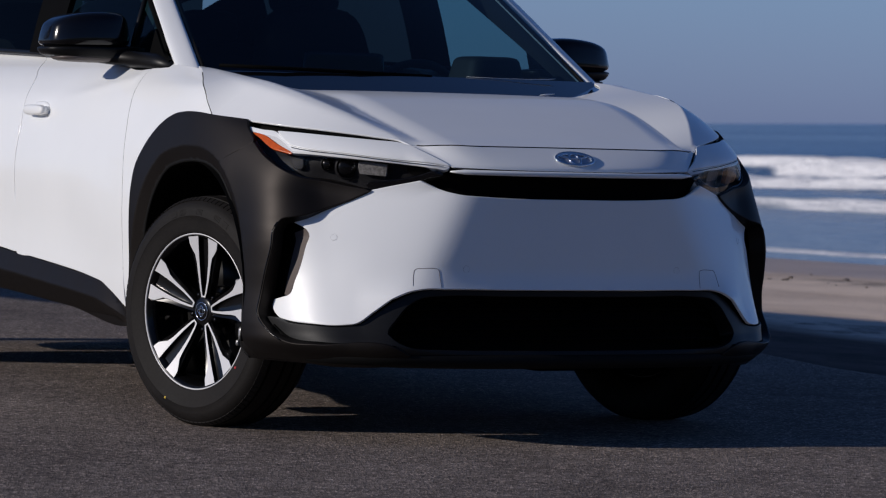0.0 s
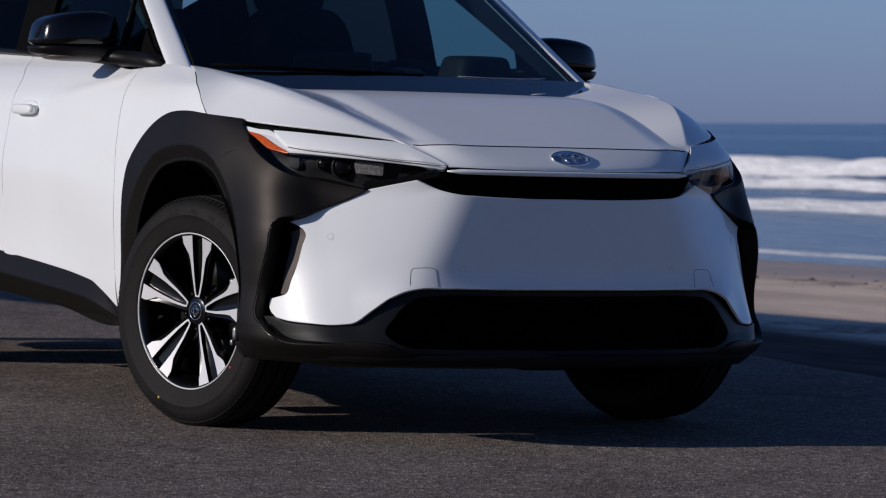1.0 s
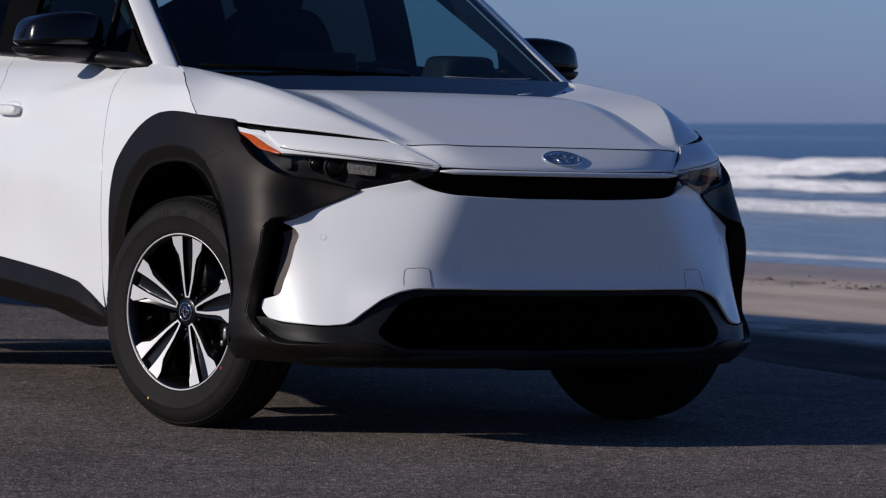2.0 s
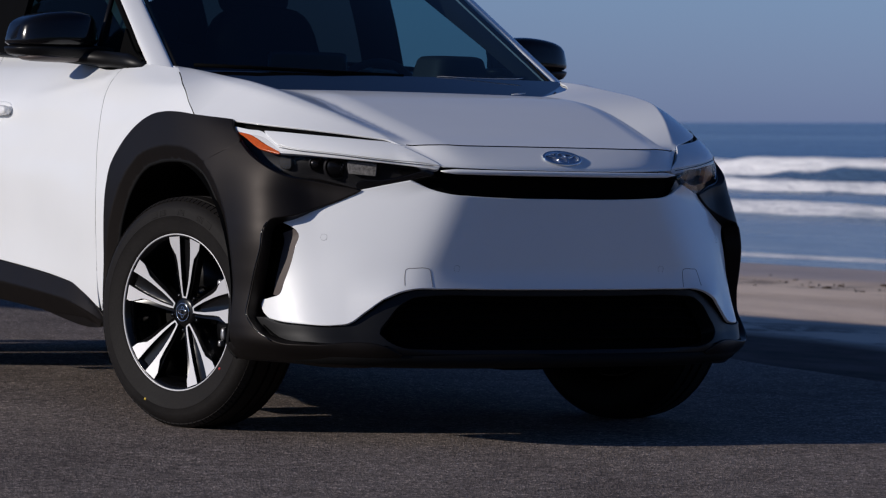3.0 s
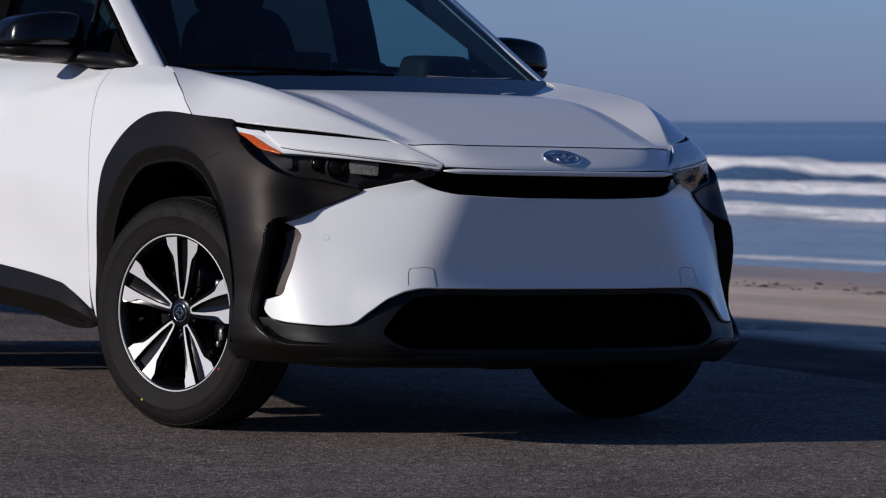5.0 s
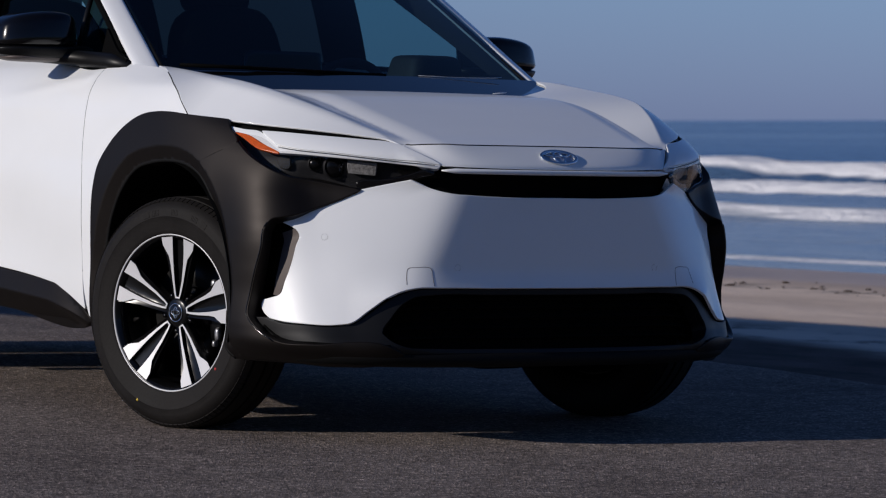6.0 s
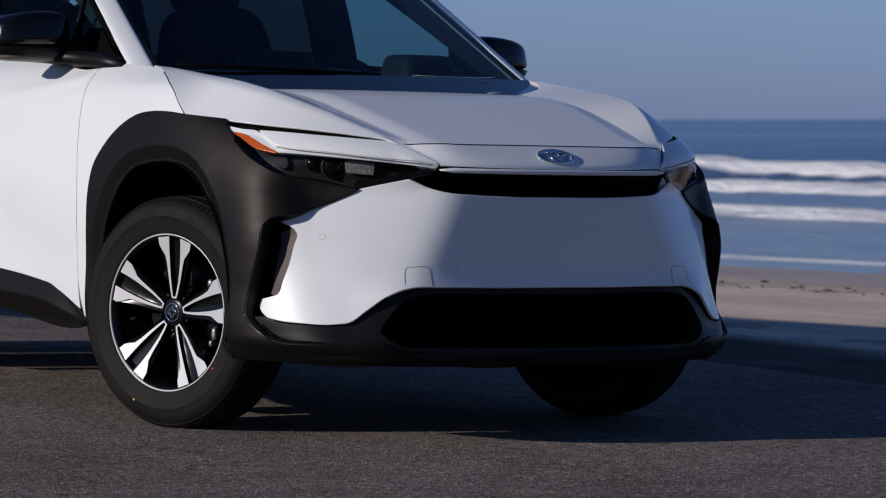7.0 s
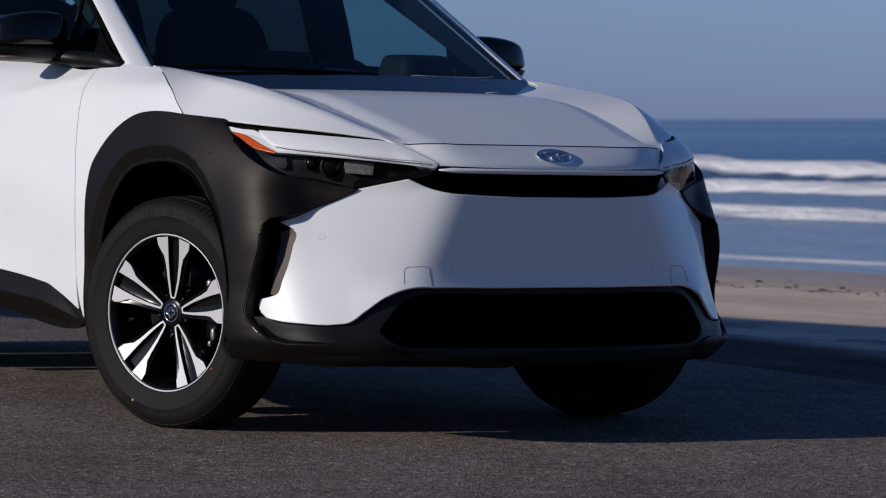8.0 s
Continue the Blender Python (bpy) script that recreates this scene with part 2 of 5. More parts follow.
# ---------------------------------------------------------------- mesh helpers
def curve1(pts):
    """Smooth function through (x, y) pairs."""
    xs, ys = np.array([p[0] for p in pts], float), np.array([p[1] for p in pts], float)
    d = np.gradient(ys, xs)

    def f(x):
        x = np.clip(x, xs[0], xs[-1])
        i = np.clip(np.searchsorted(xs, x) - 1, 0, len(xs) - 2)
        h = xs[i + 1] - xs[i]
        t = (x - xs[i]) / h
        return (2 * t**3 - 3 * t**2 + 1) * ys[i] + (t**3 - 2 * t**2 + t) * h * d[i] + (-2 * t**3 + 3 * t**2) * ys[i + 1] + (t**3 - t**2) * h * d[i + 1]

    return f


def smooth(pts, step):
    """Centripetal-like Catmull-Rom line through points, at about that step."""
    p = np.array(pts, float)
    if len(p) == 2:
        n = max(1, int(np.linalg.norm(p[1] - p[0]) / step))
        return p[0] + (p[1] - p[0]) * np.linspace(0, 1, n + 1)[:, None]
    q = np.vstack([2 * p[0] - p[1], p, 2 * p[-1] - p[-2]])
    out = []
    for i in range(len(p) - 1):
        a, b, c, d = q[i:i + 4]
        n = max(1, int(np.ceil(np.linalg.norm(c - b) / step)))
        lab, lbc, lcd = (max(1e-6, np.linalg.norm(v)) for v in (b - a, c - b, d - c))
        m1 = ((b - a) / lab * lbc / (lab + lbc) + (c - b) / lbc * lab / (lab + lbc)) * lbc
        m2 = ((c - b) / lbc * lcd / (lbc + lcd) + (d - c) / lcd * lbc / (lbc + lcd)) * lbc
        for t in np.arange(n) / n:
            out.append((2 * t**3 - 3 * t**2 + 1) * b + (t**3 - 2 * t**2 + t) * m1 + (-2 * t**3 + 3 * t**2) * c + (t**3 - t**2) * m2)
    out.append(p[-1])
    return np.array(out)


def outline(*segs, step=0.012):
    """A closed outline from smooth runs that meet at corners."""
    pts = np.vstack([smooth(s, step)[:-1] for s in [(*a, b[0]) for a, b in zip(segs, segs[1:] + segs[:1])]])
    return pts


def both(*segs, step=0.012):
    """A left-right symmetric outline from the runs of one half, from its middle to its middle."""
    half = np.vstack([smooth(s, step)[:-1] for s in [(*a, b[0]) for a, b in zip(segs, segs[1:])]] + [smooth(segs[-1], step)])
    return np.vstack([half, (half * (-1, 1))[::-1][1:-1]])


def inside(poly, q):
    x, y = q[:, 0][:, None], q[:, 1][:, None]
    x0, y0 = poly[:, 0], poly[:, 1]
    x1, y1 = np.roll(x0, -1), np.roll(y0, -1)
    cross = ((y0 > y) != (y1 > y)) & (x < (x1 - x0) * (y - y0) / (y1 - y0 + 1e-12) + x0)
    return cross.sum(1) % 2 == 1


def near(poly, q, d):
    return (((q[:, None] - poly[None]) ** 2).sum(2).min(1)) < d * d


def unit(v):
    return v / np.maximum(1e-12, np.linalg.norm(v, axis=-1, keepdims=True))


def mesh_of(name, verts, faces, mat, normals=None, flat=False):
    me = bpy.data.meshes.new(name)
    me.from_pydata([tuple(v) for v in verts], [], [tuple(int(i) for i in f) for f in faces])
    me.validate()
    if not flat:
        me.polygons.foreach_set("use_smooth", [True] * len(me.polygons))
    if mat:
        me.materials.append(mat)
    if normals is not None:
        me.normals_split_custom_set_from_vertices([tuple(n) for n in normals])
    return me


def add(name, me, parent=None, label=""):
    ob = new(name, me)
    if parent:
        ob.parent = parent
    return tagged(ob, label)


def part(name, bm, mat, parent, label="", flat=False):
    """Links a bmesh as one mesh object under a thing or a part."""
    me = bpy.data.meshes.new(name)
    bm.to_mesh(me)
    bm.free()
    if not flat:
        me.polygons.foreach_set("use_smooth", [True] * len(me.polygons))
    me.materials.append(mat)
    return add(name, me, parent, label)


def normal_at(surf, u, v, e=1e-3):
    a = surf(u + e, v) - surf(u - e, v)
    b = surf(u, v + e) - surf(u, v - e)
    return unit(np.cross(a, b))


def panel(name, poly, surf, mat, parent, res=0.022, holes=(), flange=0.014, mirror=False, label="", lip=0.0025, creases=()):
    """Sheet cut to an outline of the surface's plane, bent over the surface, with rounded edges and a return flange."""
    from mathutils import geometry
    lo, hi = poly.min(0), poly.max(0)
    gx, gy = np.meshgrid(np.arange(lo[0], hi[0] + res, res), np.arange(lo[1], hi[1] + res, res * 0.87))
    gx = gx + (np.arange(gx.shape[0]) % 2)[:, None] * res / 2
    g = np.stack([gx.ravel(), gy.ravel()], 1)
    keep = inside(poly, g) & ~near(poly, g, res * 0.45)
    for h in holes:
        keep &= ~inside(h, g) & ~near(h, g, res * 0.45)
    loops, pts = [], []
    for lp in (poly, *holes):
        loops.append(list(range(len(pts), len(pts) + len(lp))))
        pts.extend(lp)
    folds, ties = [], []
    for line in creases:
        ok = inside(poly, line) & ~near(poly, line, res * 0.5)
        line = line[ok]
        keep &= ~near(line, g, res * 0.6)
        first = len(pts) + sum(len(f) for f in folds)
        ties += [(first + i, first + i + 1) for i in range(len(line) - 1) if np.linalg.norm(line[i + 1] - line[i]) < 0.03]
        folds.append(line)
    pts = np.vstack([np.array(pts), *folds, g[keep]])
    vs, _, fs, *_ = geometry.delaunay_2d_cdt([Vector(p) for p in pts], ties, loops, 1, 1e-7)
    uv = np.array([tuple(v) for v in vs])
    fs = np.array([f for f in fs if len(f) == 3])
    for h in holes:
        fs = fs[~inside(h, uv[fs].mean(1))]
    P, N = surf(uv[:, 0], uv[:, 1]), normal_at(surf, uv[:, 0], uv[:, 1])
    sign = 1 if ((P - np.array([0, 1.2, 0.5])) * N).sum() > 0 else -1
    N = N * sign
    tri = np.cross(P[fs[:, 1]] - P[fs[:, 0]], P[fs[:, 2]] - P[fs[:, 0]])
    flip = (tri * N[fs[:, 0]]).sum(1) < 0
    fs[flip] = fs[flip][:, ::-1]
    verts, norms, faces = [P], [N], [list(f) for f in fs]
    base = len(P)
    for k, lp in enumerate((poly, *holes)):
        A, NA = surf(lp[:, 0], lp[:, 1]), normal_at(surf, lp[:, 0], lp[:, 1]) * sign
        tang = unit(np.roll(A, -1, 0) - np.roll(A, 1, 0))
        out = unit(np.cross(tang, NA))
        area = ((lp[:, 0] * np.roll(lp[:, 1], -1)) - (np.roll(lp[:, 0], -1) * lp[:, 1])).sum() * sign
        if (area < 0) != (k > 0):
            out = -out
        rings = [(A, NA), (A + out * lip * 0.7 - NA * lip * 0.3, unit(NA + out)), (A + out * lip - NA * lip, out), (A + out * lip - NA * flange, out)]
        n = len(lp)
        for r, (q, qn) in enumerate(rings):
            verts.append(q)
            norms.append(qn)
            if r:
                for i in range(n):
                    j = (i + 1) % n
                    a, b = base + (r - 1) * n, base + r * n
                    f = [a + i, a + j, b + j, b + i]
                    w = np.cross(rings[r - 1][0][j] - rings[r - 1][0][i], q[i] - rings[r - 1][0][i])
                    faces.append(f if (w * qn[i]).sum() > 0 else f[::-1])
        base += n * 4
    V, NN = np.vstack(verts), np.vstack(norms)
    if mirror:
        V, NN = V * (-1, 1, 1), NN * (-1, 1, 1)
        faces = [f[::-1] for f in faces]
    return add(name, mesh_of(name, V, faces, mat, NN), parent, label)


def loft(name, rows, mat, parent, nu=24, nv=24, thick=0.0, mirror=False, label=""):
    """Smooth sheet through rows of points (all rows as long as each other); thick: a second skin below."""
    rows = [np.array(r, float) for r in rows]

    def resample(p, n):
        q = smooth(p, np.linalg.norm(np.diff(p, axis=0), axis=1).sum() / 200)
        s = np.r_[0, np.cumsum(np.linalg.norm(np.diff(q, axis=0), axis=1))]
        return np.stack([np.interp(np.linspace(0, s[-1], n), s, q[:, k]) for k in range(3)], 1)

    R = np.array([resample(r, nu) for r in rows])
    G = np.stack([resample(R[:, i], nv) if len(rows) > 2 else np.linspace(R[0, i], R[-1, i], nv) for i in range(nu)], 1)
    verts = G.reshape(-1, 3)
    idx = np.arange(nu * nv).reshape(nv, nu)
    f = np.stack([idx[:-1, :-1], idx[:-1, 1:], idx[1:, 1:], idx[1:, :-1]], -1).reshape(-1, 4)
    faces = f.tolist()
    if thick:
        du = np.gradient(G, axis=1)
        dv = np.gradient(G, axis=0)
        N = unit(np.cross(du, dv)).reshape(-1, 3)
        n = len(verts)
        verts = np.vstack([verts, verts - N * thick])
        faces += [[a + n for a in q[::-1]] for q in f.tolist()]
        ring = np.r_[idx[0], idx[1:, -1], idx[-1, -2::-1], idx[-2:0:-1, 0]]
        for a, b in zip(ring, np.roll(ring, -1)):
            faces.append([b, a, a + n, b + n])
    if mirror:
        verts = verts * (-1, 1, 1)
        faces = [q[::-1] for q in faces]
    ob = add(name, mesh_of(name, verts, faces, mat), parent, label)
    if thick:
        me = ob.data
        me.set_sharp_from_angle(angle=radians(40))
    return ob


def lathe(profile, n=64, closed=False):
    """bmesh turned about local z from (radius, height) pairs."""
    bm = bmesh.new()
    rings = [[bm.verts.new((r * math.cos(a), r * math.sin(a), h)) for a in np.arange(n) * 2 * math.pi / n] for r, h in profile]
    pairs = list(zip(rings, rings[1:]))
    if closed:
        pairs.append((rings[-1], rings[0]))
    for a, b in pairs:
        for i in range(n):
            bm.faces.new((a[i], a[(i + 1) % n], b[(i + 1) % n], b[i]))
    bmesh.ops.recalc_face_normals(bm, faces=bm.faces)
    return bm


def blob(center, half, e1=0.35, e2=0.35, n=28, taper=(0, 0), turn=None):
    """bmesh of a rounded box (superquadric): centre, half sizes, roundness; taper shrinks x and y with height."""
    bm = bmesh.new()
    sg = lambda w, e: math.copysign(abs(w) ** e, w)
    grid = []
    for i in range(n // 2 + 1):
        v = -math.pi / 2 + math.pi * i / (n // 2)
        row = []
        for j in range(n):
            u = 2 * math.pi * j / n
            x, y, z = sg(math.cos(v), e1) * sg(math.cos(u), e2), sg(math.cos(v), e1) * sg(math.sin(u), e2), sg(math.sin(v), e1)
            p = Vector((x * half[0] * (1 - taper[0] * z), y * half[1] * (1 - taper[1] * z), z * half[2]))
            if turn:
                p = turn @ p
            row.append(p + Vector(center))
        grid.append(row)
    lo, hi = bm.verts.new(grid[0][0]), bm.verts.new(grid[-1][0])
    rows = [[bm.verts.new(p) for p in r] for r in grid[1:-1]]
    for a, b in zip(rows, rows[1:]):
        for j in range(n):
            bm.faces.new((a[j], a[(j + 1) % n], b[(j + 1) % n], b[j]))
    for j in range(n):
        bm.faces.new((lo, rows[0][(j + 1) % n], rows[0][j]))
        bm.faces.new((hi, rows[-1][j], rows[-1][(j + 1) % n]))
    bmesh.ops.recalc_face_normals(bm, faces=bm.faces)
    return bm


def tube(pts, r, n=10):
    """bmesh of a round bar along points; r: one radius or one a point."""
    bm = bmesh.new()
    p = [Vector(q) for q in pts]
    rr = r if isinstance(r, (list, tuple)) else [r] * len(p)
    rings = []
    for i, c in enumerate(p):
        d = (p[min(i + 1, len(p) - 1)] - p[max(i - 1, 0)]).normalized()
        a = d.orthogonal().normalized()
        if abs(d.z) < 0.95:
            a = d.cross(Vector((0, 0, 1))).normalized()
        b = d.cross(a)
        rings.append([bm.verts.new(c + (a * math.cos(t) + b * math.sin(t)) * rr[i]) for t in np.arange(n) * 2 * math.pi / n])
    for a, b in zip(rings, rings[1:]):
        for i in range(n):
            bm.faces.new((a[i], a[(i + 1) % n], b[(i + 1) % n], b[i]))
    bm.faces.new(rings[0][::-1])
    bm.faces.new(rings[-1])
    bmesh.ops.recalc_face_normals(bm, faces=bm.faces)
    return bm


def oval(a, b, r, n=48, z=0.004):
    bm = bmesh.new()
    rings = []
    for i in range(n):
        t = 2 * math.pi * i / n
        c, d = Vector((a * math.cos(t), b * math.sin(t), z)), Vector((b * math.cos(t), a * math.sin(t), 0)).normalized()
        rings.append([bm.verts.new(c + d * r * math.cos(q) + Vector((0, 0, r * 0.7 * math.sin(q)))) for q in np.arange(8) * math.pi / 4])
    for i in range(n):
        p, q = rings[i], rings[(i + 1) % n]
        for k in range(8):
            bm.faces.new((p[k], p[(k + 1) % 8], q[(k + 1) % 8], q[k]))
    bmesh.ops.recalc_face_normals(bm, faces=bm.faces)
    return bm


# ---------------------------------------------------------------- ground, sand, sea
def sheet(name, xs, ys, height, mat, kind="structure", attrs=None, label=""):
    X, Y = np.meshgrid(xs, ys)
    Z = height(X, Y)
    idx = np.arange(X.size).reshape(X.shape)
    f = np.stack([idx[:-1, :-1], idx[:-1, 1:], idx[1:, 1:], idx[1:, :-1]], -1).reshape(-1, 4)
    me = mesh_of(name, np.stack([X, Y, Z], -1).reshape(-1, 3), f.tolist(), mat)
    for k, fn in (attrs or {}).items():
        at = me.attributes.new(k, "FLOAT", "POINT")
        at.data.foreach_set("value", fn(X, Y).ravel().astype(np.float32))
    return tagged(new(name, me), label, "", "", kind)


def wob(v, seed, scale):
    """Smooth wandering offset along a coordinate."""
    rs = np.random.RandomState(seed)
    out = 0
    for k in range(5):
        out = out + np.sin(v * scale * 1.9**k + rs.rand() * 6.28) / 1.5**k
    return out * 0.4


SHORE = 9.0
SEA_Z = -0.08


def ease(t):
    t = np.clip(t, 0, 1)
    return t * t * (3 - 2 * t)


sand_x = np.r_[-3000, -600, -60, -20, 0, np.arange(2, 12, 0.18), 14, 20, 40]
sand_y = np.r_[-3000, -600, -100, -40, -20, np.arange(-6, 30, 0.3), 40, 60, 100, 300, 1000, 3000]


def sand_z(x, y):
    z = -0.022 - 0.02 * np.clip((x - 5) / 4.3, 0, 1) - 0.02 * np.clip(x - 9, 0, 40)
    lumps = wob(x * 1.0 + 0.6 * y, 3, 1.1) * wob(y, 4, 0.9) * 0.02
    beach = ease((x - 4) / 4)
    return z + slope(x, y) * (1 - beach) - 0.028 * beach - 0.3 * ease((1.9 - x) / 1.5) + lumps * np.clip((x - 4.6) / 0.8, 0, 1) * np.clip((8.6 - x) / 1.5, 0, 1)


# the dirt mask runs on to the edge of the shaded ground
sheet("ground", sand_x, sand_y, sand_z, beach_sand(), attrs={"dirt_shade": lambda x, y: np.clip((4.15 + 0.12 * np.clip(y - 1.9, -2.5, 4) + 0.12 * wob(y, 9, 0.9) - x) / 0.35, 0, 1), "drift": lambda x, y: np.maximum(np.exp(-(((x - 4.45 - 0.1 * wob(y, 10, 0.7)) / 0.42) ** 2)), 0.8 * np.exp(-(((x - 7.45 - 0.12 * wob(y, 19, 0.9)) / 0.22) ** 2))), "wet": lambda x, y: np.clip((x - 7.6 - 0.25 * wob(y, 8, 0.5)) / 0.5, 0, 1)}, label="pale beach sand, reddish soil by the asphalt darkened as in shade, damp by the water")


def edge_x(y):
    return 2.78 + 0.15 * np.clip(y - 1.9, -2.5, 4) + 0.05 * wob(y, 5, 1.3)


rx = np.linspace(0, 1, 30)
road_y = np.r_[-200, -40, np.arange(-14, 14, 0.4), 40, 120, 300]
RX, RY = np.meshgrid(rx, road_y)
X = -60 + (edge_x(RY) + 60) * np.sin(RX * np.pi / 2)
V = np.stack([X, RY, slope(X, RY)], -1)
V = np.concatenate([V, np.stack([X[:, -1:] + 0.06, RY[:, -1:], V[:, -1:, 2] - 0.05], -1)], 1)
idx = np.arange(V.shape[0] * V.shape[1]).reshape(V.shape[:2])
quads = np.stack([idx[:-1, :-1], idx[:-1, 1:], idx[1:, 1:], idx[1:, :-1]], -1).reshape(-1, 4)
tagged(new("road", mesh_of("road", V.reshape(-1, 3), quads.tolist(), asphalt())), "worn dark grey asphalt with pale grit", "", "", "structure")


def ridge(x, at, front, back):
    d = x - at
    return np.where(d < 0, np.exp(-((d / front) ** 2)), np.exp(-((d / back) ** 2)))


def crest_x(y):
    return 31 + 1.0 * wob(y, 11, 0.05) + 0.25 * wob(y, 27, 0.5)


def sea_height(x, y):
    a = ridge(x, crest_x(y), 0.75, 4.0) * (0.37 + 0.13 * wob(y, 12, 0.30))
    b = ridge(x, 25.2 + 0.8 * wob(y, 13, 0.07) + 0.5 * wob(y, 28, 0.5), 0.35, 2.2) * (0.15 + 0.06 * wob(y, 14, 0.5))
    c = ridge(x, 17.6 + 0.5 * wob(y, 15, 0.08), 0.4, 1.2) * (0.11 + 0.05 * wob(y, 16, 0.25))
    d = ridge(x, 62 + 3 * wob(y, 17, 0.05), 4.0, 7.0) * 0.22
    lump = 0.035 * wob(x + 0.3 * y, 18, 0.9) * np.clip((x - 10) / 8, 0, 1) * np.clip((90 - x) / 30, 0, 1)
    churn = 0.10 * wob(1.3 * x + 0.5 * y, 29, 1.4) * wob(y - 0.4 * x, 30, 1.1) * np.clip((x - 24.5) / 1.5, 0, 1) * np.clip((crest_x(y) + 0.5 - x) / 1.5, 0, 1)
    return SEA_Z + np.clip((x - SHORE) / 4, 0, 1) * (np.maximum(a, 0) + np.maximum(b, 0) + np.maximum(c, 0) + d + lump + churn)


def sea_foam(x, y):
    top = crest_x(y)
    # the crest spills unevenly down its dark hollow face; the wash runs ahead of it
    spill = 0.80 + 0.42 * wob(y, 21, 0.45)
    a = ridge(x, top, np.maximum(spill, 0.12), 1.0) * np.clip(0.95 + 0.5 * wob(y, 25, 0.35), 0.3, 1.1)
    edge = 24.6 + 0.8 * wob(y, 13, 0.07) + 0.5 * wob(y, 28, 0.5)
    wash = np.clip((x - edge) / 0.25, 0, 1) * np.clip((top - 0.95 - x + 0.25 * wob(y, 26, 0.6)) / 0.3, 0, 1)
    b = wash * (0.80 + 0.28 * wob(y + 0.3 * x, 22, 0.5) + 0.10 * wob(x, 31, 1.3) + 0.20 * np.exp(-(((x - edge - 0.6) / 0.7) ** 2)))
    c = ridge(x, 17.4 + 0.5 * wob(y, 15, 0.08), 0.48, 0.50) * (0.74 + 0.34 * wob(y, 23, 0.33))
    d = ridge(x, 10.5 + 0.15 * wob(y, 24, 0.25), 0.40, 0.55) * 0.62
    e = ridge(x, SHORE + 0.12 + 0.2 * wob(y, 8, 0.5), 0.10, 0.14) * 0.5
    return np.maximum.reduce([a, b, c, d, e])


sea_x = np.r_[8.6, np.arange(8.8, 13, 0.12), np.arange(13, 24, 0.3), np.arange(24, 34, 0.13), np.arange(34, 46, 0.4), np.arange(46, 100, 1.5), 120, 160, 240, 500, 1200, 4000]
sea_y = np.r_[-4000, -800, -200, -60, np.arange(-20, 8, 0.6), np.arange(8, 62, 0.25), np.arange(62, 110, 0.6), 130, 180, 300, 800, 2000, 4500]


def sea_z(x, y):
    tide = SHORE + 0.25 * wob(y, 8, 0.5)
    return sea_height(x, y) - 0.06 * np.clip((tide - x) / 0.2, 0, 1)


sheet("water", sea_x, sea_y, sea_z, sea_water(), attrs={"foam": sea_foam, "shallow": lambda x, y: 0.9 * np.clip((30 - x) / 12, 0, 1)}, label="dark blue sea with white breaking surf")

# strands of dry weed along the tide line
bm = bmesh.new()
weed = random.Random(7)
for k in range(260):
    y = weed.uniform(1.0, 17.0)
    x = 7.42 + 0.12 * math.sin(y * 0.9) + weed.gauss(0, 0.20)
    size = weed.uniform(0.005, 0.014) * (1.8 if weed.random() < 0.12 else 1)
    at_z = float(sand_z(np.array(x), np.array(y)))
    m = Matrix.Translation((x, y, at_z + size * 0.15)) @ Matrix.Rotation(weed.uniform(0, 6.28), 4, "Z") @ Matrix.Diagonal((size * weed.uniform(1.0, 2.4), size * 0.7, size * weed.uniform(0.25, 0.6), 1))
    made = bmesh.ops.create_icosphere(bm, subdivisions=1, radius=1, matrix=m)
    for v in made["verts"]:
        v.co += Vector((weed.gauss(0, 1), weed.gauss(0, 1), weed.gauss(0, 1))) * size * 0.18
tagged(part("driftweed", bm, WEED, None), "scattered dark strands of dry weed on sand", "driftweed", "", "stuff")

# a plain bank added unseen behind the camera, that closes the place to the south; its green tints the bounced light
unseen_bank = [[(x, -26 - 0.0006 * (x + 10) ** 2 - dy, z) for x in np.linspace(-90, 60, 16)] for z, dy in ((-1.6, 0), (2.5, 1.6), (4.6, 4.2), (5.6, 7.5), (5.8, 14.0))]
tagged(loft("unseen_bank", unseen_bank, BANK, None, 60, 16), "low grey-green slope, unseen, added to close the south and tint bounced light", "", "", "structure")

# a plain raised board wall, added out of view to cast the shade behind the car
bm = bmesh.new()
bmesh.ops.create_cube(bm, size=1, matrix=Matrix.Translation((0, 0, 2.31)) @ Matrix.Diagonal((0.2, 9.0, 1.24, 1)))
for py in (-3.8, 0.0, 3.8):
    bmesh.ops.create_cube(bm, size=1, matrix=Matrix.Translation((0, py, 0.86)) @ Matrix.Diagonal((0.12, 0.12, 1.74, 1)))
bmesh.ops.bevel(bm, geom=bm.edges[:], offset=0.015, segments=2, affect="EDGES")
tagged(part("shade_wall", bm, CONCRETE, None), "unseen grey board wall on posts, added to cast shade behind the car", "", "", "structure").matrix_basis = TILT @ pose(-4.15, 7.8, 0, 0, 0, 16)


# ---------------------------------------------------------------- the car's body surface
# x across (the sunlit side is negative), y back from the front axle, z up
YC, KU = 0.1, 0.9
U0 = KU * math.pi / 2
YR, REAR = 2.9, 0.87
half_w = curve1([(0.15, 0.83), (0.25, 0.87), (0.36, 0.90), (0.5, 0.912), (0.66, 0.922), (0.8, 0.915), (0.9, 0.896), (0.98, 0.874), (1.04, 0.848), (1.08, 0.818), (1.11, 0.786), (1.135, 0.752), (1.2, 0.70)])
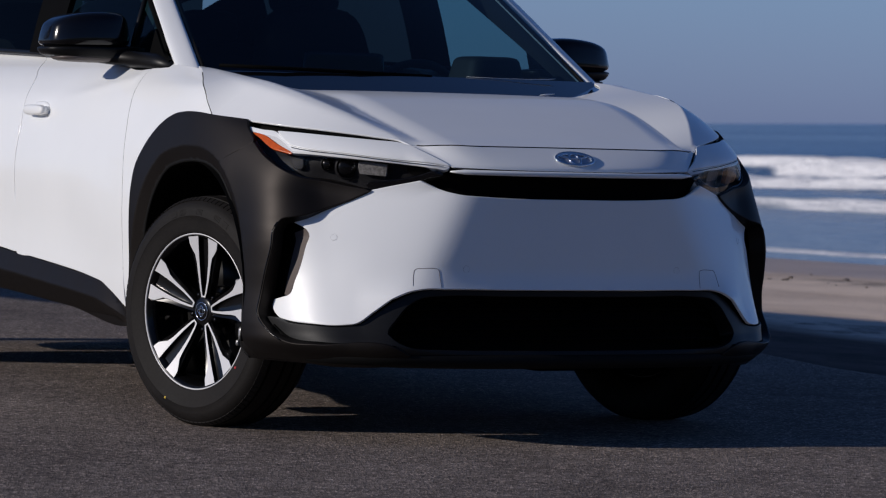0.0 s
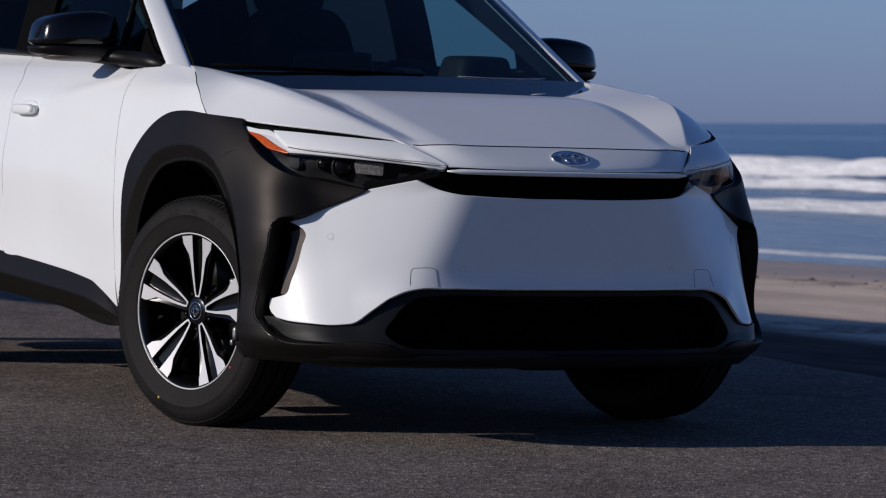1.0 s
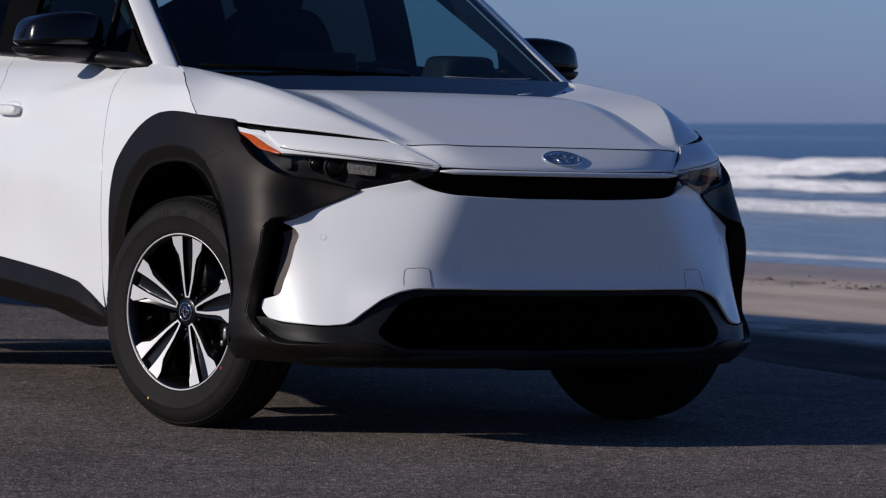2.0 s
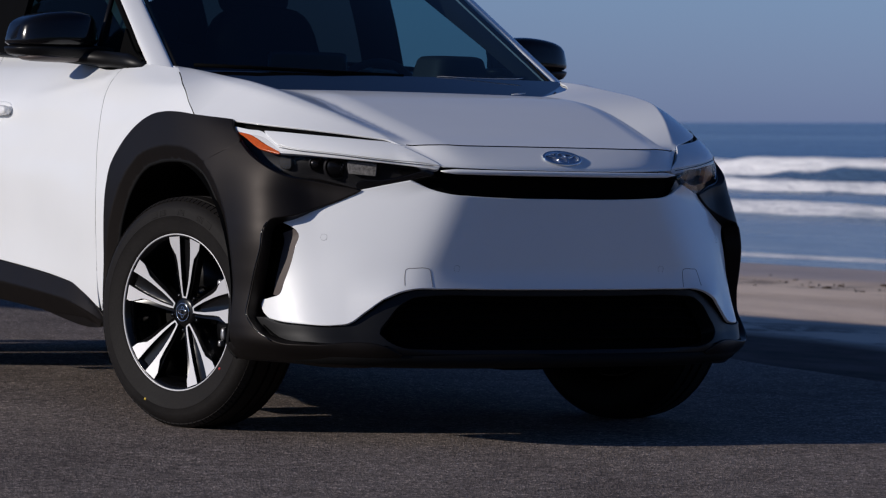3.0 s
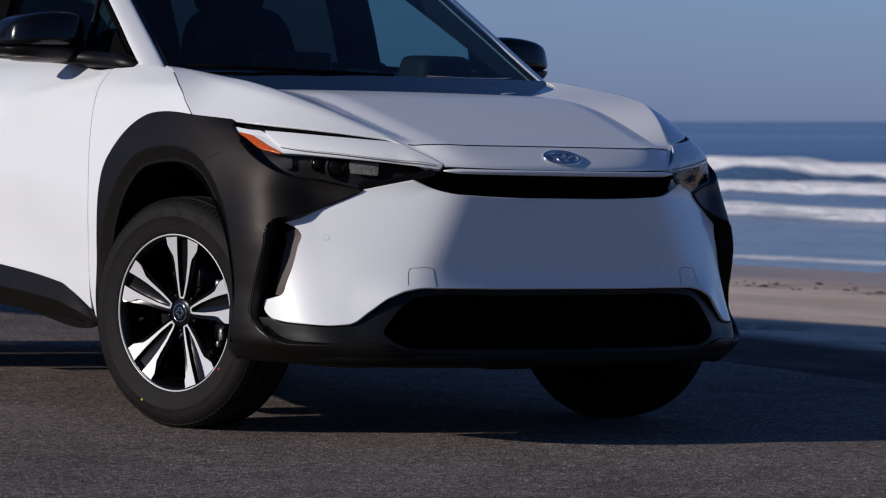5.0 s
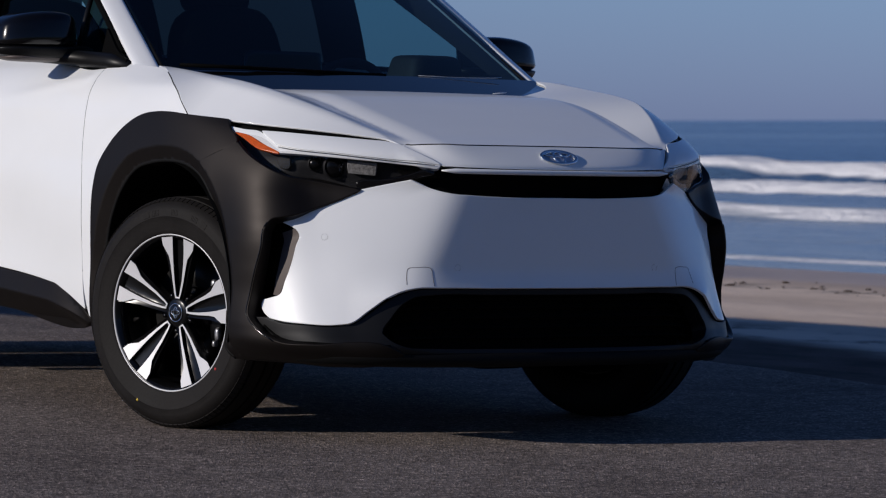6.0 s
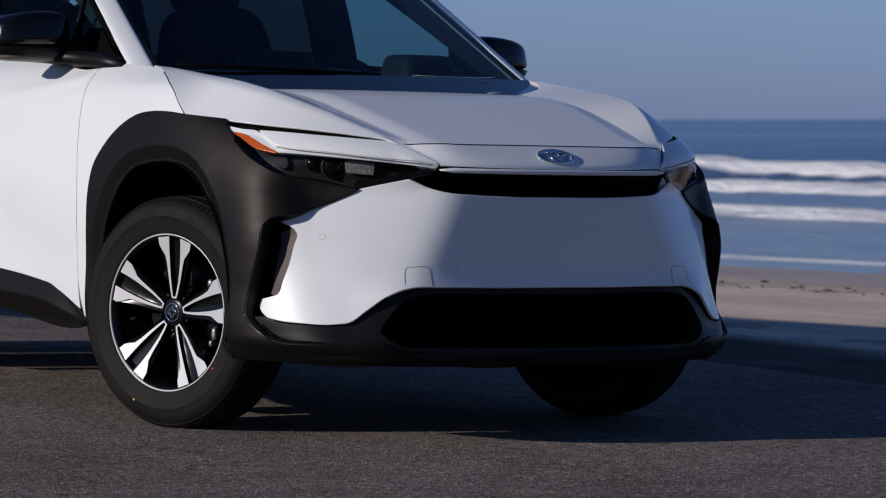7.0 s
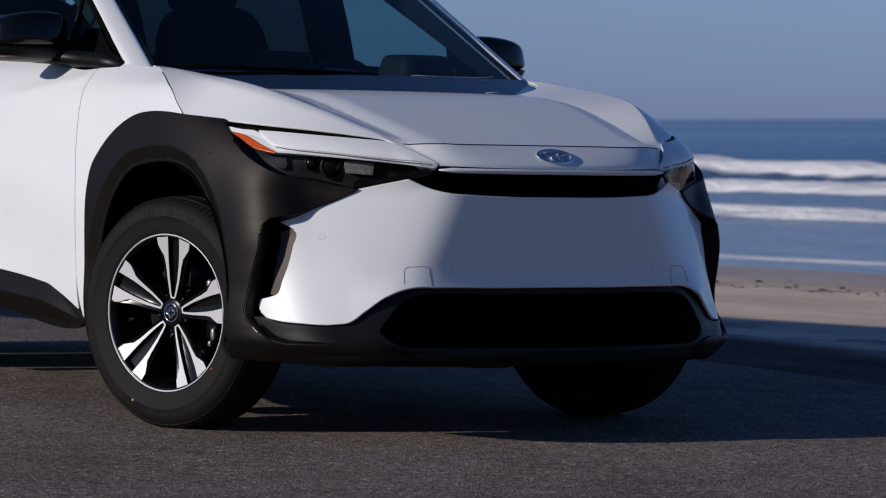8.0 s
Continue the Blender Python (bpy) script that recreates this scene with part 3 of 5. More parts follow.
nose_y = curve1([(0.15, -0.80), (0.22, -0.842), (0.3, -0.865), (0.45, -0.872), (0.6, -0.862), (0.75, -0.855), (0.835, -0.85), (0.865, -0.828), (0.9, -0.772), (0.933, -0.695), (0.97, -0.575), (1.02, -0.40), (1.07, -0.18), (1.1, -0.04), (1.14, 0.09), (1.2, 0.099)])
power = curve1([(0.15, 3.3), (0.35, 3.2), (0.48, 2.9), (0.62, 2.55), (0.8, 2.5), (1.1, 2.5)])


def body(u, z):
    """The body's skin: u runs from the middle of the nose round to the side and back, z is height."""
    u, z = np.asarray(u, float), np.asarray(z, float)
    w, n, p = half_w(z), np.maximum(0.006, YC - nose_y(z)), power(z)
    a = np.minimum(u, U0) / KU
    r = ((np.abs(np.sin(a)) / w) ** p + (np.abs(np.cos(a)) / n) ** p) ** (-1 / p)
    x = r * np.abs(np.sin(a))
    y = YC - r * np.cos(a) + np.maximum(u - U0, 0)
    # flat middle of the bumper, a soft break, then angled cheeks
    brk = 0.37 + (0.75 - z) * 0.46
    q = (x - brk) / 0.028
    ramp = 0.028 * np.where(q > 20, q, np.log1p(np.exp(np.minimum(q, 20))))
    want = -0.826 - 0.03 * (0.75 - z) + 0.06 * x**2 + 0.55 * ramp + 0.5 * np.maximum(0, x - brk) ** 2
    s = np.clip((x - 0.425) / 0.10, 0, 1)
    s = s * s * (3 - 2 * s)
    wz = np.clip((z - 0.24) / 0.08, 0, 1) * np.clip((0.812 + 0.088 * s - z) / (0.05 + 0.12 * s), 0, 1)
    wx = np.clip((0.86 - x) / 0.16, 0, 1)
    wgt = (wz * wz * (3 - 2 * wz)) * (wx * wx * (3 - 2 * wx)) * (u < U0)
    y = y + (want - y) * wgt
    k = np.clip((y - YR) / REAR, 0, 0.999)
    # the shoulder draws in towards the foot of the windshield
    t, q = np.clip((z - 1.05) / 0.08, 0, 1), np.clip((0.65 - y) / 0.55, 0, 1)
    draw = 1 - 0.05 * t * t * (3 - 2 * t) * q * q * (3 - 2 * q)
    return np.stack([-r * np.sin(a) * (1 - k**3) ** (1 / 3) * draw, y, z + 0 * u], -1)


def skin(off):
    """The body's skin moved outwards; off: metres, or a function of u and z."""
    fn = off if callable(off) else (lambda u, z: off)

    def s(u, z):
        return body(u, z) + normal_at(body, u, z) * np.asarray(fn(u, z))[..., None]

    e = np.array([0.3]), np.array([0.6])
    if normal_at(body, *e)[0, 1] > 0:
        def s(u, z):
            return body(u, z) - normal_at(body, u, z) * np.asarray(fn(u, z))[..., None]
    return s


hood_mid = curve1([(-0.9, 0.855), (-0.77, 0.899), (-0.66, 0.926), (-0.553, 0.956), (-0.4, 0.998), (-0.286, 1.027), (-0.18, 1.046), (-0.05, 1.056), (0.1, 1.057), (0.4, 1.05)])
valley_x = curve1([(-0.8, 0.438), (-0.66, 0.445), (-0.553, 0.461), (-0.4, 0.482), (-0.18, 0.496), (0.1, 0.507), (0.4, 0.56)])
valley_z = curve1([(-0.8, 0.878), (-0.70, 0.902), (-0.66, 0.911), (-0.553, 0.939), (-0.4, 0.979), (-0.286, 1.008), (-0.18, 1.029), (-0.05, 1.045), (0.1, 1.055), (0.4, 1.06)])
ridge_x = curve1([(-0.8, 0.44), (-0.692, 0.477), (-0.646, 0.502), (-0.555, 0.549), (-0.464, 0.593), (-0.392, 0.624), (-0.302, 0.659), (-0.15, 0.690), (0.05, 0.706), (0.25, 0.715), (0.45, 0.72)])
ridge_z = curve1([(-0.8, 0.86), (-0.692, 0.897), (-0.646, 0.918), (-0.555, 0.954), (-0.464, 0.989), (-0.392, 1.012), (-0.302, 1.036), (-0.15, 1.060), (0.05, 1.081), (0.25, 1.101), (0.45, 1.114)])


def hood_top(ax, y):
    mid, vx, vz, rx_, rz = hood_mid(y), valley_x(y), valley_z(y), ridge_x(y), ridge_z(y)
    a = mid - 0.012 * (ax / 0.5) ** 2 * 0.3
    t1 = np.clip((ax - (vx - 0.085)) / 0.085, 0, 1) ** 1.7
    t2 = np.clip((ax - vx) / np.maximum(0.02, rx_ - vx), 0, 1)
    t2 = 1.12 * t2 - 0.12 * t2 * t2
    top = np.where(ax < vx, a + (vz - a) * t1, vz + (rz - vz) * t2)
    return top


side_cut = [(1.219, 0.967), (1.258, 0.993), (1.284, 1.010), (1.311, 1.029), (1.353, 1.051), (1.421, 1.073), (1.508, 1.095), (1.590, 1.115)]
side_run = smooth(side_cut, 0.02)
side_xy = [(-q[0], q[1]) for q in body(side_run[:, 0], side_run[:, 1])[:, :2]]
gap_uz = [(0.497, 0.9005), (0.529, 0.9105), (0.612, 0.9215), (0.751, 0.9345), (0.902, 0.9455), (1.043, 0.9565), (1.13, 0.964)]
gap_xy = [(-q[0], q[1]) for q in body(np.array([p[0] for p in gap_uz]), np.array([p[1] for p in gap_uz]))[:, :2]]
gap_run = smooth(gap_uz, 0.02)
gap_run_xy = body(gap_run[:, 0], gap_run[:, 1])
edge_at = sorted([(p[1], -p[0], p[2]) for p in gap_run_xy] + [(p[1], p[0], q[1]) for p, q in zip(side_xy, side_run)])
edge_y_of, edge_x_of, edge_z_of = (np.array(c) for c in zip(*edge_at))


KNEE = 0.25


def hood_fold(x, ax, y):
    ex, ez = np.interp(y, edge_y_of, edge_x_of), np.interp(y, edge_y_of, edge_z_of)
    ez = ez - 0.012 * ease((y + 0.02) / 0.25) * (x > 0)
    rx, lift = ridge_x(y), 0.012 * ease((y + 0.42) / 0.36) * (x < 0)
    t = np.clip((ax - rx) / np.maximum(0.02, ex - rx), 0, 1.15)
    # the sunlit side breaks once more a little below its crest
    fall = np.where(x > 0, 0.7 * t + 0.3 * t * t, np.where(t < KNEE, 0.45 * t, 0.45 * KNEE + (t - KNEE) * (1 - 0.45 * KNEE) / (1 - KNEE)))
    run = ridge_z(y) + lift + (ez - ridge_z(y) - lift) * fall
    return np.where(ax > rx, run, hood_top(ax, y) + lift * ease((ax - rx + 0.10) / 0.10))


def hood_z(x, y):
    """A flat middle, a shallow valley, a ridge over each wheel, then a face that falls to the hood's edge."""
    ax = np.abs(x)
    ex = np.interp(y, edge_y_of, edge_x_of)
    soft = np.where(x > 0, 0.0012, 0.006 * ease((ex - ax) / 0.05))
    return sum(hood_fold(x, np.abs(ax + d * soft), y) * w for d, w in ((-2, 0.1), (-1, 0.2), (0, 0.4), (1, 0.2), (2, 0.1)))


def hood_skin(x, y):
    x, y = np.asarray(x, float), np.asarray(y, float)
    return np.stack([x, y, hood_z(x, y)], -1)


car = tagged(new("car"), "white electric crossover with charcoal wheel-arch cladding, parked on asphalt", "car")
car.matrix_basis = TILT

# ---- front bumper
blade = [(0.566, 0.7601), (0.628, 0.7365), (0.693, 0.715), (0.766, 0.689), (0.813, 0.663)]
vent_in = [(0.813, 0.663), (0.790, 0.655), (0.766, 0.643), (0.753, 0.625), (0.765, 0.591), (0.776, 0.549), (0.796, 0.490), (0.811, 0.447), (0.834, 0.437), (0.858, 0.429)]
vent_tip = [(0.858, 0.429), (0.860, 0.413), (0.850, 0.392), (0.832, 0.378)]
under = [(0.832, 0.378), (0.800, 0.372), (0.728, 0.368), (0.645, 0.3675), (0.606, 0.374), (0.563, 0.408), (0.509, 0.452), (0.474, 0.471), (0.445, 0.479), (0.376, 0.481), (0.2, 0.480), (0.0, 0.480)]
slot_low = [(0.0, 0.744), (0.142, 0.744), (0.284, 0.749), (0.349, 0.754), (0.4045, 0.769), (0.4498, 0.7908)]


def cover_relief(u, z):
    """Soft flute beside the corner vents, and a slight hollow in the middle."""
    a = np.abs(u)
    flare = -0.013 * ease((a - 0.56) / 0.24) * ease((0.64 - z) / 0.14)
    low = 0.015 * np.clip((0.545 - z) / 0.08, 0, 1.2) ** 2 * ease((0.62 - a) / 0.15) + 0.008 * np.clip((0.47 - z) / 0.10, 0, 1) ** 2 * ease((a - 0.47) / 0.15)
    return flare + low


bumper = panel("bumper", both(slot_low, [(0.4498, 0.7908), (0.511, 0.775), (0.566, 0.7601)], blade, vent_in, vent_tip, under), skin(cover_relief), PAINT, car, 0.0105, flange=0.008, label="glossy white bumper cover")
lower_frame = both(
    [(0.0, 0.472), (0.2, 0.472), (0.37, 0.473), (0.445, 0.471), (0.507, 0.445), (0.561, 0.401), (0.605, 0.368), (0.640, 0.361), (0.734, 0.360), (0.808, 0.365), (0.840, 0.376)],
    [(0.885, 0.375), (0.850, 0.335), (0.80, 0.314)], [(0.705, 0.307), (0.516, 0.304)], [(0.475, 0.288), (0.2, 0.286), (0.0, 0.286)])
mouth = both([(0.0, 0.4585), (0.2, 0.459), (0.395, 0.459), (0.445, 0.453), (0.480, 0.431), (0.510, 0.390), (0.533, 0.349)], [(0.533, 0.345), (0.514, 0.324), (0.470, 0.303), (0.40, 0.299), (0.2, 0.296), (0.0, 0.295)])


def skirt_relief(u, z):
    a = np.abs(u)
    return -0.006 + 0.010 * np.clip((0.345 - z) / 0.05, 0, 1) * np.clip((0.88 - a) / 0.3, 0, 1) + 0.012 * np.clip((a - 0.60) / 0.2, 0, 1)


panel("lower_bumper", lower_frame, skin(skirt_relief), SKIRT, car, 0.018, holes=[mouth], flange=0.05, label="dark grey plastic lower bumper with a wide mouth")


def lip_curve(z, out):
    return [tuple(skin(out)(np.array([u]), np.array([z]))[0]) for u in np.linspace(-0.93, 0.93, 45)]


loft("splitter", [lip_curve(0.300, -0.03), lip_curve(0.286, 0.004), lip_curve(0.268, 0.012), lip_curve(0.250, 0.004), lip_curve(0.236, -0.02), lip_curve(0.225, -0.10), lip_curve(0.220, -0.30)], BLACK, car, 90, 26, label="black chin spoiler")
grille = panel("lower_grille", both([(0.0, 0.478), (0.47, 0.474)], [(0.56, 0.346), (0.49, 0.296), (0.0, 0.292)]), skin(-0.075), DEEP, car, 0.04, label="black lower air intake")
for zz in (0.33, 0.36, 0.39, 0.42, 0.445):
    pts = [tuple(skin(-0.055)(np.array([u]), np.array([zz]))[0]) for u in np.linspace(-0.5, 0.5, 41)]
    part("grille_slat", tube(pts, 0.005, 8), DEEP, grille)
panel("upper_grille", both([(0.0, 0.836), (0.2, 0.837), (0.4, 0.84)], [(0.4923, 0.818), (0.4302, 0.7644), (0.35, 0.748), (0.29, 0.743), (0.0, 0.738)]), skin(-0.035), DEEP, car, 0.03, label="slim black upper grille")
bead = [tuple(body(np.array([u]), np.array([0.8215 + 0.035 * abs(u) ** 3]))[0] + np.array([0, -0.006, 0])) for u in np.linspace(-0.385, 0.385, 41)]
part("grille_trim", tube(bead, [0.002, 0.005] + [0.0078] * 37 + [0.005, 0.002], 10), PAINT, car, "thin white bead under the nose")
hood_front = curve1([(-0.47, -0.692), (-0.43, -0.722), (-0.39, -0.744), (-0.344, -0.756), (-0.25, -0.762), (-0.168, -0.763), (0.0, -0.764), (0.168, -0.763), (0.25, -0.762), (0.344, -0.756), (0.39, -0.744), (0.43, -0.722), (0.47, -0.692)])


def nose_at(f, s):
    """The nose panel: f across from -1 to 1, s from the hood's edge down; it falls evenly, then turns under."""
    xa = 0.481 * f
    ya = hood_front(np.clip(xa, -0.47, 0.47))
    za = hood_z(xa, ya) - 0.0022
    ya = ya - 0.0045
    uu = 0.376 * np.abs(f)
    low = body(uu, 0.831 + 0.006 * np.abs(f) ** 3)
    xc, yc, zc = -low[..., 0] * np.sign(f), low[..., 1], low[..., 2]
    yb = yc + 0.001 + 0.012 * np.abs(f) ** 6
    zb = zc + 0.009
    a, b, c = (1 - s) ** 2, 6 * s * (1 - s), s * s
    xb = xc + 0.013 * f
    return np.stack([a * xa + b * xb + c * xc, a * ya + b * yb + c * yc, a * za + b * zb + c * zc], -1) / np.asarray(a + b + c)[..., None]


across = np.linspace(1, -1, 61)
loft("nose_panel", [nose_at(across, np.full(61, v)) for v in np.linspace(0, 1, 15) ** 1.6], PAINT, car, 90, 20, thick=0.004, label="white nose panel, nearly flat across")
panel("bumper_core", both([(0.0, 0.92), (0.5, 0.90), (0.95, 0.90)], [(0.97, 0.25), (0.5, 0.25), (0.0, 0.25)]), skin(-0.12), BLACK, car, 0.06, label="black core behind the bumper")

for side in (False, True):
    # tow-hook cover and parking sensors, cut as fine grooves
    hook = [(0.469, 0.486), (0.4690, 0.522), (0.4675, 0.5315), (0.462, 0.5365), (0.450, 0.5375), (0.415, 0.5385), (0.4075, 0.5365), (0.4035, 0.530), (0.402, 0.520), (0.397, 0.484)]
    groove = smooth(hook, 0.006)
    pts = [tuple(skin(cover_relief)(np.array([a]), np.array([b]))[0] * (np.array([-1, 1, 1]) if side else 1)) for a, b in groove]
    part("tow_hook_cover", tube(pts, 0.0009, 6), TAUPE, bumper, "fine joint of a tow hook cover")
    for uu, zz in ((0.327, 0.538), (0.678, 0.620)):
        c, nrm = skin(cover_relief)(np.array([uu]), np.array([zz]))[0], normal_at(body, np.array([uu]), np.array([zz]))[0]
        if nrm[1] > 0:
            nrm = -nrm
        if side:
            c, nrm = c * (-1, 1, 1), nrm * (-1, 1, 1)
        bm = lathe([(0.0, 0.0004), (0.0098, 0.0003), (0.0106, -0.001)], 24)
        ob = part("parking_sensor", bm, PAINT, bumper, "round white parking sensor", flat=True)
        ring = part("sensor_ring", oval(0.0098, 0.0098, 0.00022, 24, 0.0004), TAUPE, bumper, "fine joint round a parking sensor")
        ring.matrix_basis = ob.matrix_basis = Matrix.Translation(c) @ Vector(nrm).to_track_quat("Z", "Y").to_matrix().to_4x4()

# ---- charcoal cladding round the front wheel and the corner
arch_front = [(0.950, 0.251), (0.972, 0.262), (0.983, 0.286), (0.982, 0.32), (0.979, 0.373), (0.979, 0.506), (1.0, 0.590), (1.031, 0.663), (1.072, 0.731), (1.103, 0.770), (1.132, 0.796)]
corner = outline([(0.974, 0.886), (0.923, 0.85), (0.861, 0.8185), (0.798, 0.797), (0.686, 0.780), (0.6264, 0.7680)], [(0.5715, 0.759), (0.626, 0.730), (0.689, 0.704), (0.757, 0.677)],
                 [(0.790, 0.671), (0.823, 0.663), (0.836, 0.639), (0.842, 0.574), (0.857, 0.509), (0.873, 0.428), (0.876, 0.390), (0.844, 0.351), (0.800, 0.317)],
                 [(0.709, 0.307), (0.516, 0.304)], [(0.480, 0.285), (0.51, 0.264), (0.635, 0.247), (0.78, 0.252), (0.90, 0.249)], arch_front, [(1.156, 0.8105), (1.039, 0.857)])
arch_rear = outline([(1.043, 0.9525), (1.025, 0.9315), (0.979, 0.891)], [(1.042, 0.860), (1.160, 0.8135)],
                    [(1.165, 0.8125), (1.209, 0.825), (1.311, 0.832), (1.398, 0.825), (1.500, 0.800), (1.576, 0.739), (1.639, 0.649), (1.678, 0.558), (1.703, 0.468), (1.712, 0.38)], [(1.715, 0.24), (1.79, 0.25)],
                    [(1.785, 0.30), (1.758, 0.429), (1.738, 0.608), (1.728, 0.734), (1.709, 0.804), (1.670, 0.855), (1.616, 0.904), (1.539, 0.946), (1.473, 0.965), (1.417, 0.971), (1.323, 0.972), (1.209, 0.964), (1.090, 0.956)])
wing_z = curve1([(0.2, -0.02), (0.25, -0.004), (0.285, 0.020), (0.31, 0.034), (0.35, 0.032), (0.39, 0.025), (0.44, 0.022), (0.52, 0.033), (0.60, 0.0455), (0.64, 0.0455), (0.68, 0.039), (0.72, 0.031), (0.76, 0.0225), (0.80, 0.0145), (0.84, 0.0072), (0.88, 0.0022), (0.92, 0.0), (1.0, 0.0)])


opening = np.vstack([smooth(np.array(arch_front), 0.03), smooth(np.array([(1.136, 0.798), (1.160, 0.810), (1.209, 0.825), (1.311, 0.832), (1.398, 0.825), (1.500, 0.800), (1.576, 0.739), (1.639, 0.649), (1.678, 0.558), (1.703, 0.468), (1.712, 0.38), (1.72, 0.24)]), 0.03)])


def to_opening(u, z):
    """Distance to the edge of the wheel opening."""
    q = np.stack(np.broadcast_arrays(np.asarray(u, float), np.asarray(z, float)), -1)[..., None, :]
    a, e = opening[:-1], opening[1:] - opening[:-1]
    t = np.clip(((q - a) * e).sum(-1) / ((e * e).sum(-1) + 1e-12), 0, 1)
    return np.sqrt((((q - a) - t[..., None] * e) ** 2).sum(-1).min(-1))


def offset_line(line, d, centre):
    """A line moved sideways, away from a centre."""
    t = unit(np.gradient(line, axis=0))
    n = np.stack([t[:, 1], -t[:, 0]], 1)
    n *= np.sign(((line - centre) * n).sum(1))[:, None]
    return line + n * d


arch_folds = [offset_line(smooth(opening[::2], 0.008), d, np.array([1.32, 0.36])) for d in (0.035, 0.040, 0.045)]


def arch_relief(u, z):
    """A chamfered rim round the wheel opening, and the wing that stands out beside the corner vent."""
    chamfer = -0.024 * np.clip(1 - to_opening(u, z) / 0.040, 0, 1) * ease((z - 0.25) / 0.1)
    return 0.008 + chamfer + wing_z(z) * ease((1.05 - u) / 0.20) * ease((u - 0.63) / 0.22)


for side in (False, True):
    panel("corner_cladding", corner, skin(arch_relief), CLAD, car, 0.011, creases=arch_folds, flange=0.05, mirror=side, label="charcoal plastic corner of the bumper", lip=0.004)
    panel("wheel_arch_cladding", arch_rear, skin(arch_relief), CLAD, car, 0.009, creases=arch_folds, flange=0.05, mirror=side, label="charcoal wheel-arch cladding", lip=0.004)
    edge = smooth(opening[::2], 0.012)
    part("arch_edge", tube([tuple(q * (-1 if side else 1, 1, 1)) for q in skin(lambda u, z: arch_relief(u, z) - 0.004)(edge[:, 0], edge[:, 1])], 0.0065, 8), BLACK, car, "black inner edge of the wheel opening")
    rim = smooth(np.array([(0.829, 0.652), (0.836, 0.639), (0.842, 0.574), (0.857, 0.509), (0.873, 0.428), (0.876, 0.390), (0.844, 0.351), (0.800, 0.317)]), 0.012)
    part("vent_edge", tube([tuple(q * (-1 if side else 1, 1, 1)) for q in skin(arch_relief)(rim[:, 0] + 0.002, rim[:, 1])], 0.0022, 8), GLOSS, car, "thin glossy edge of the vent")
    ledge = smooth(np.array([(0.842, 0.355), (0.800, 0.3215), (0.709, 0.312), (0.600, 0.3095), (0.516, 0.3085)]), 0.02)
    part("skirt_joint", tube([tuple(q * (-1 if side else 1, 1, 1)) for q in skin(lambda u, z: skirt_relief(u, z) + 0.001)(ledge[:, 0], ledge[:, 1])], 0.0035, 8), DEEP, car, "dark joint over the corner fin")
    # corner vent: dark pocket with a taupe inner wall
    vent = panel("corner_vent", outline([(0.78, 0.70), (0.875, 0.69)], [(0.91, 0.37), (0.83, 0.36)], [(0.73, 0.42), (0.71, 0.66)]), skin(-0.10), BLACK, car, 0.04, mirror=side, label="black corner air curtain")
    w0 = [skin(cover_relief)(np.array([a]), np.array([b]))[0] for a, b in ((0.7665, 0.642), (0.7545, 0.625), (0.766, 0.591), (0.777, 0.549), (0.797, 0.490), (0.811, 0.444))]
    w1 = [skin(-0.030)(np.array([a]), np.array([b]))[0] for a, b in ((0.822, 0.632), (0.816, 0.612), (0.822, 0.580), (0.828, 0.543), (0.836, 0.488), (0.840, 0.448))]
    loft("vent_wall", [w0, w1], TAUPE, vent, 24, 6, mirror=side, label="taupe inner wall of the vent")
    w2 = [skin(-0.10)(np.array([a]), np.array([b]))[0] for a, b in ((0.835, 0.632), (0.83, 0.612), (0.835, 0.58), (0.84, 0.543), (0.845, 0.488), (0.85, 0.448))]
    loft("vent_throat", [w1, w2], BLACK, vent, 24, 4, mirror=side, label="black vent throat")

# ---- headlamps
brow = outline([(0.9085, 0.9253), (0.8496, 0.9228), (0.7601, 0.9174), (0.6749, 0.9121), (0.5923, 0.9067), (0.5269, 0.9017)], [(0.49, 0.8925), (0.44, 0.8695), (0.401, 0.85)], [(0.384, 0.8405), (0.4157, 0.846), (0.5283, 0.8554), (0.66, 0.8684), (0.8027, 0.8805)], [(0.842, 0.887), (0.8791, 0.907)], step=0.008)
strip = outline([(1.030, 0.9385), (0.9751, 0.9310), (0.9150, 0.9240)], [(0.9060, 0.9195), (0.8786, 0.905), (0.8422, 0.8855)], [(0.8032, 0.8785), (0.6584, 0.8664), (0.5274, 0.8534), (0.4154, 0.843)], [(0.384, 0.8395), (0.39, 0.832), (0.4147, 0.8339)], [(0.5247, 0.8445), (0.6534, 0.855), (0.8066, 0.8655)], [(0.8342, 0.8661), (0.9472, 0.9140)], [(1.0003, 0.9240), (1.0225, 0.9310)], step=0.008)
amber = outline([(0.9990, 0.9205), (0.9483, 0.9115)], [(0.9, 0.8905), (0.8327, 0.8624)], [(0.8743, 0.8695), (0.9020, 0.8755)], [(0.930, 0.888), (0.964, 0.906)], step=0.01)
lens = outline([(1.023, 0.931), (0.983, 0.9), (0.926, 0.857), (0.8707, 0.825), (0.7911, 0.7998), (0.6788, 0.7828), (0.6265, 0.7721)], [(0.5703, 0.7621), (0.5099, 0.778), (0.448, 0.7947), (0.4077, 0.8179)], [(0.382, 0.834), (0.499, 0.8403), (0.654, 0.8569), (0.7907, 0.868)], [(0.8315, 0.868), (0.904, 0.907), (0.993, 0.921)], step=0.01)
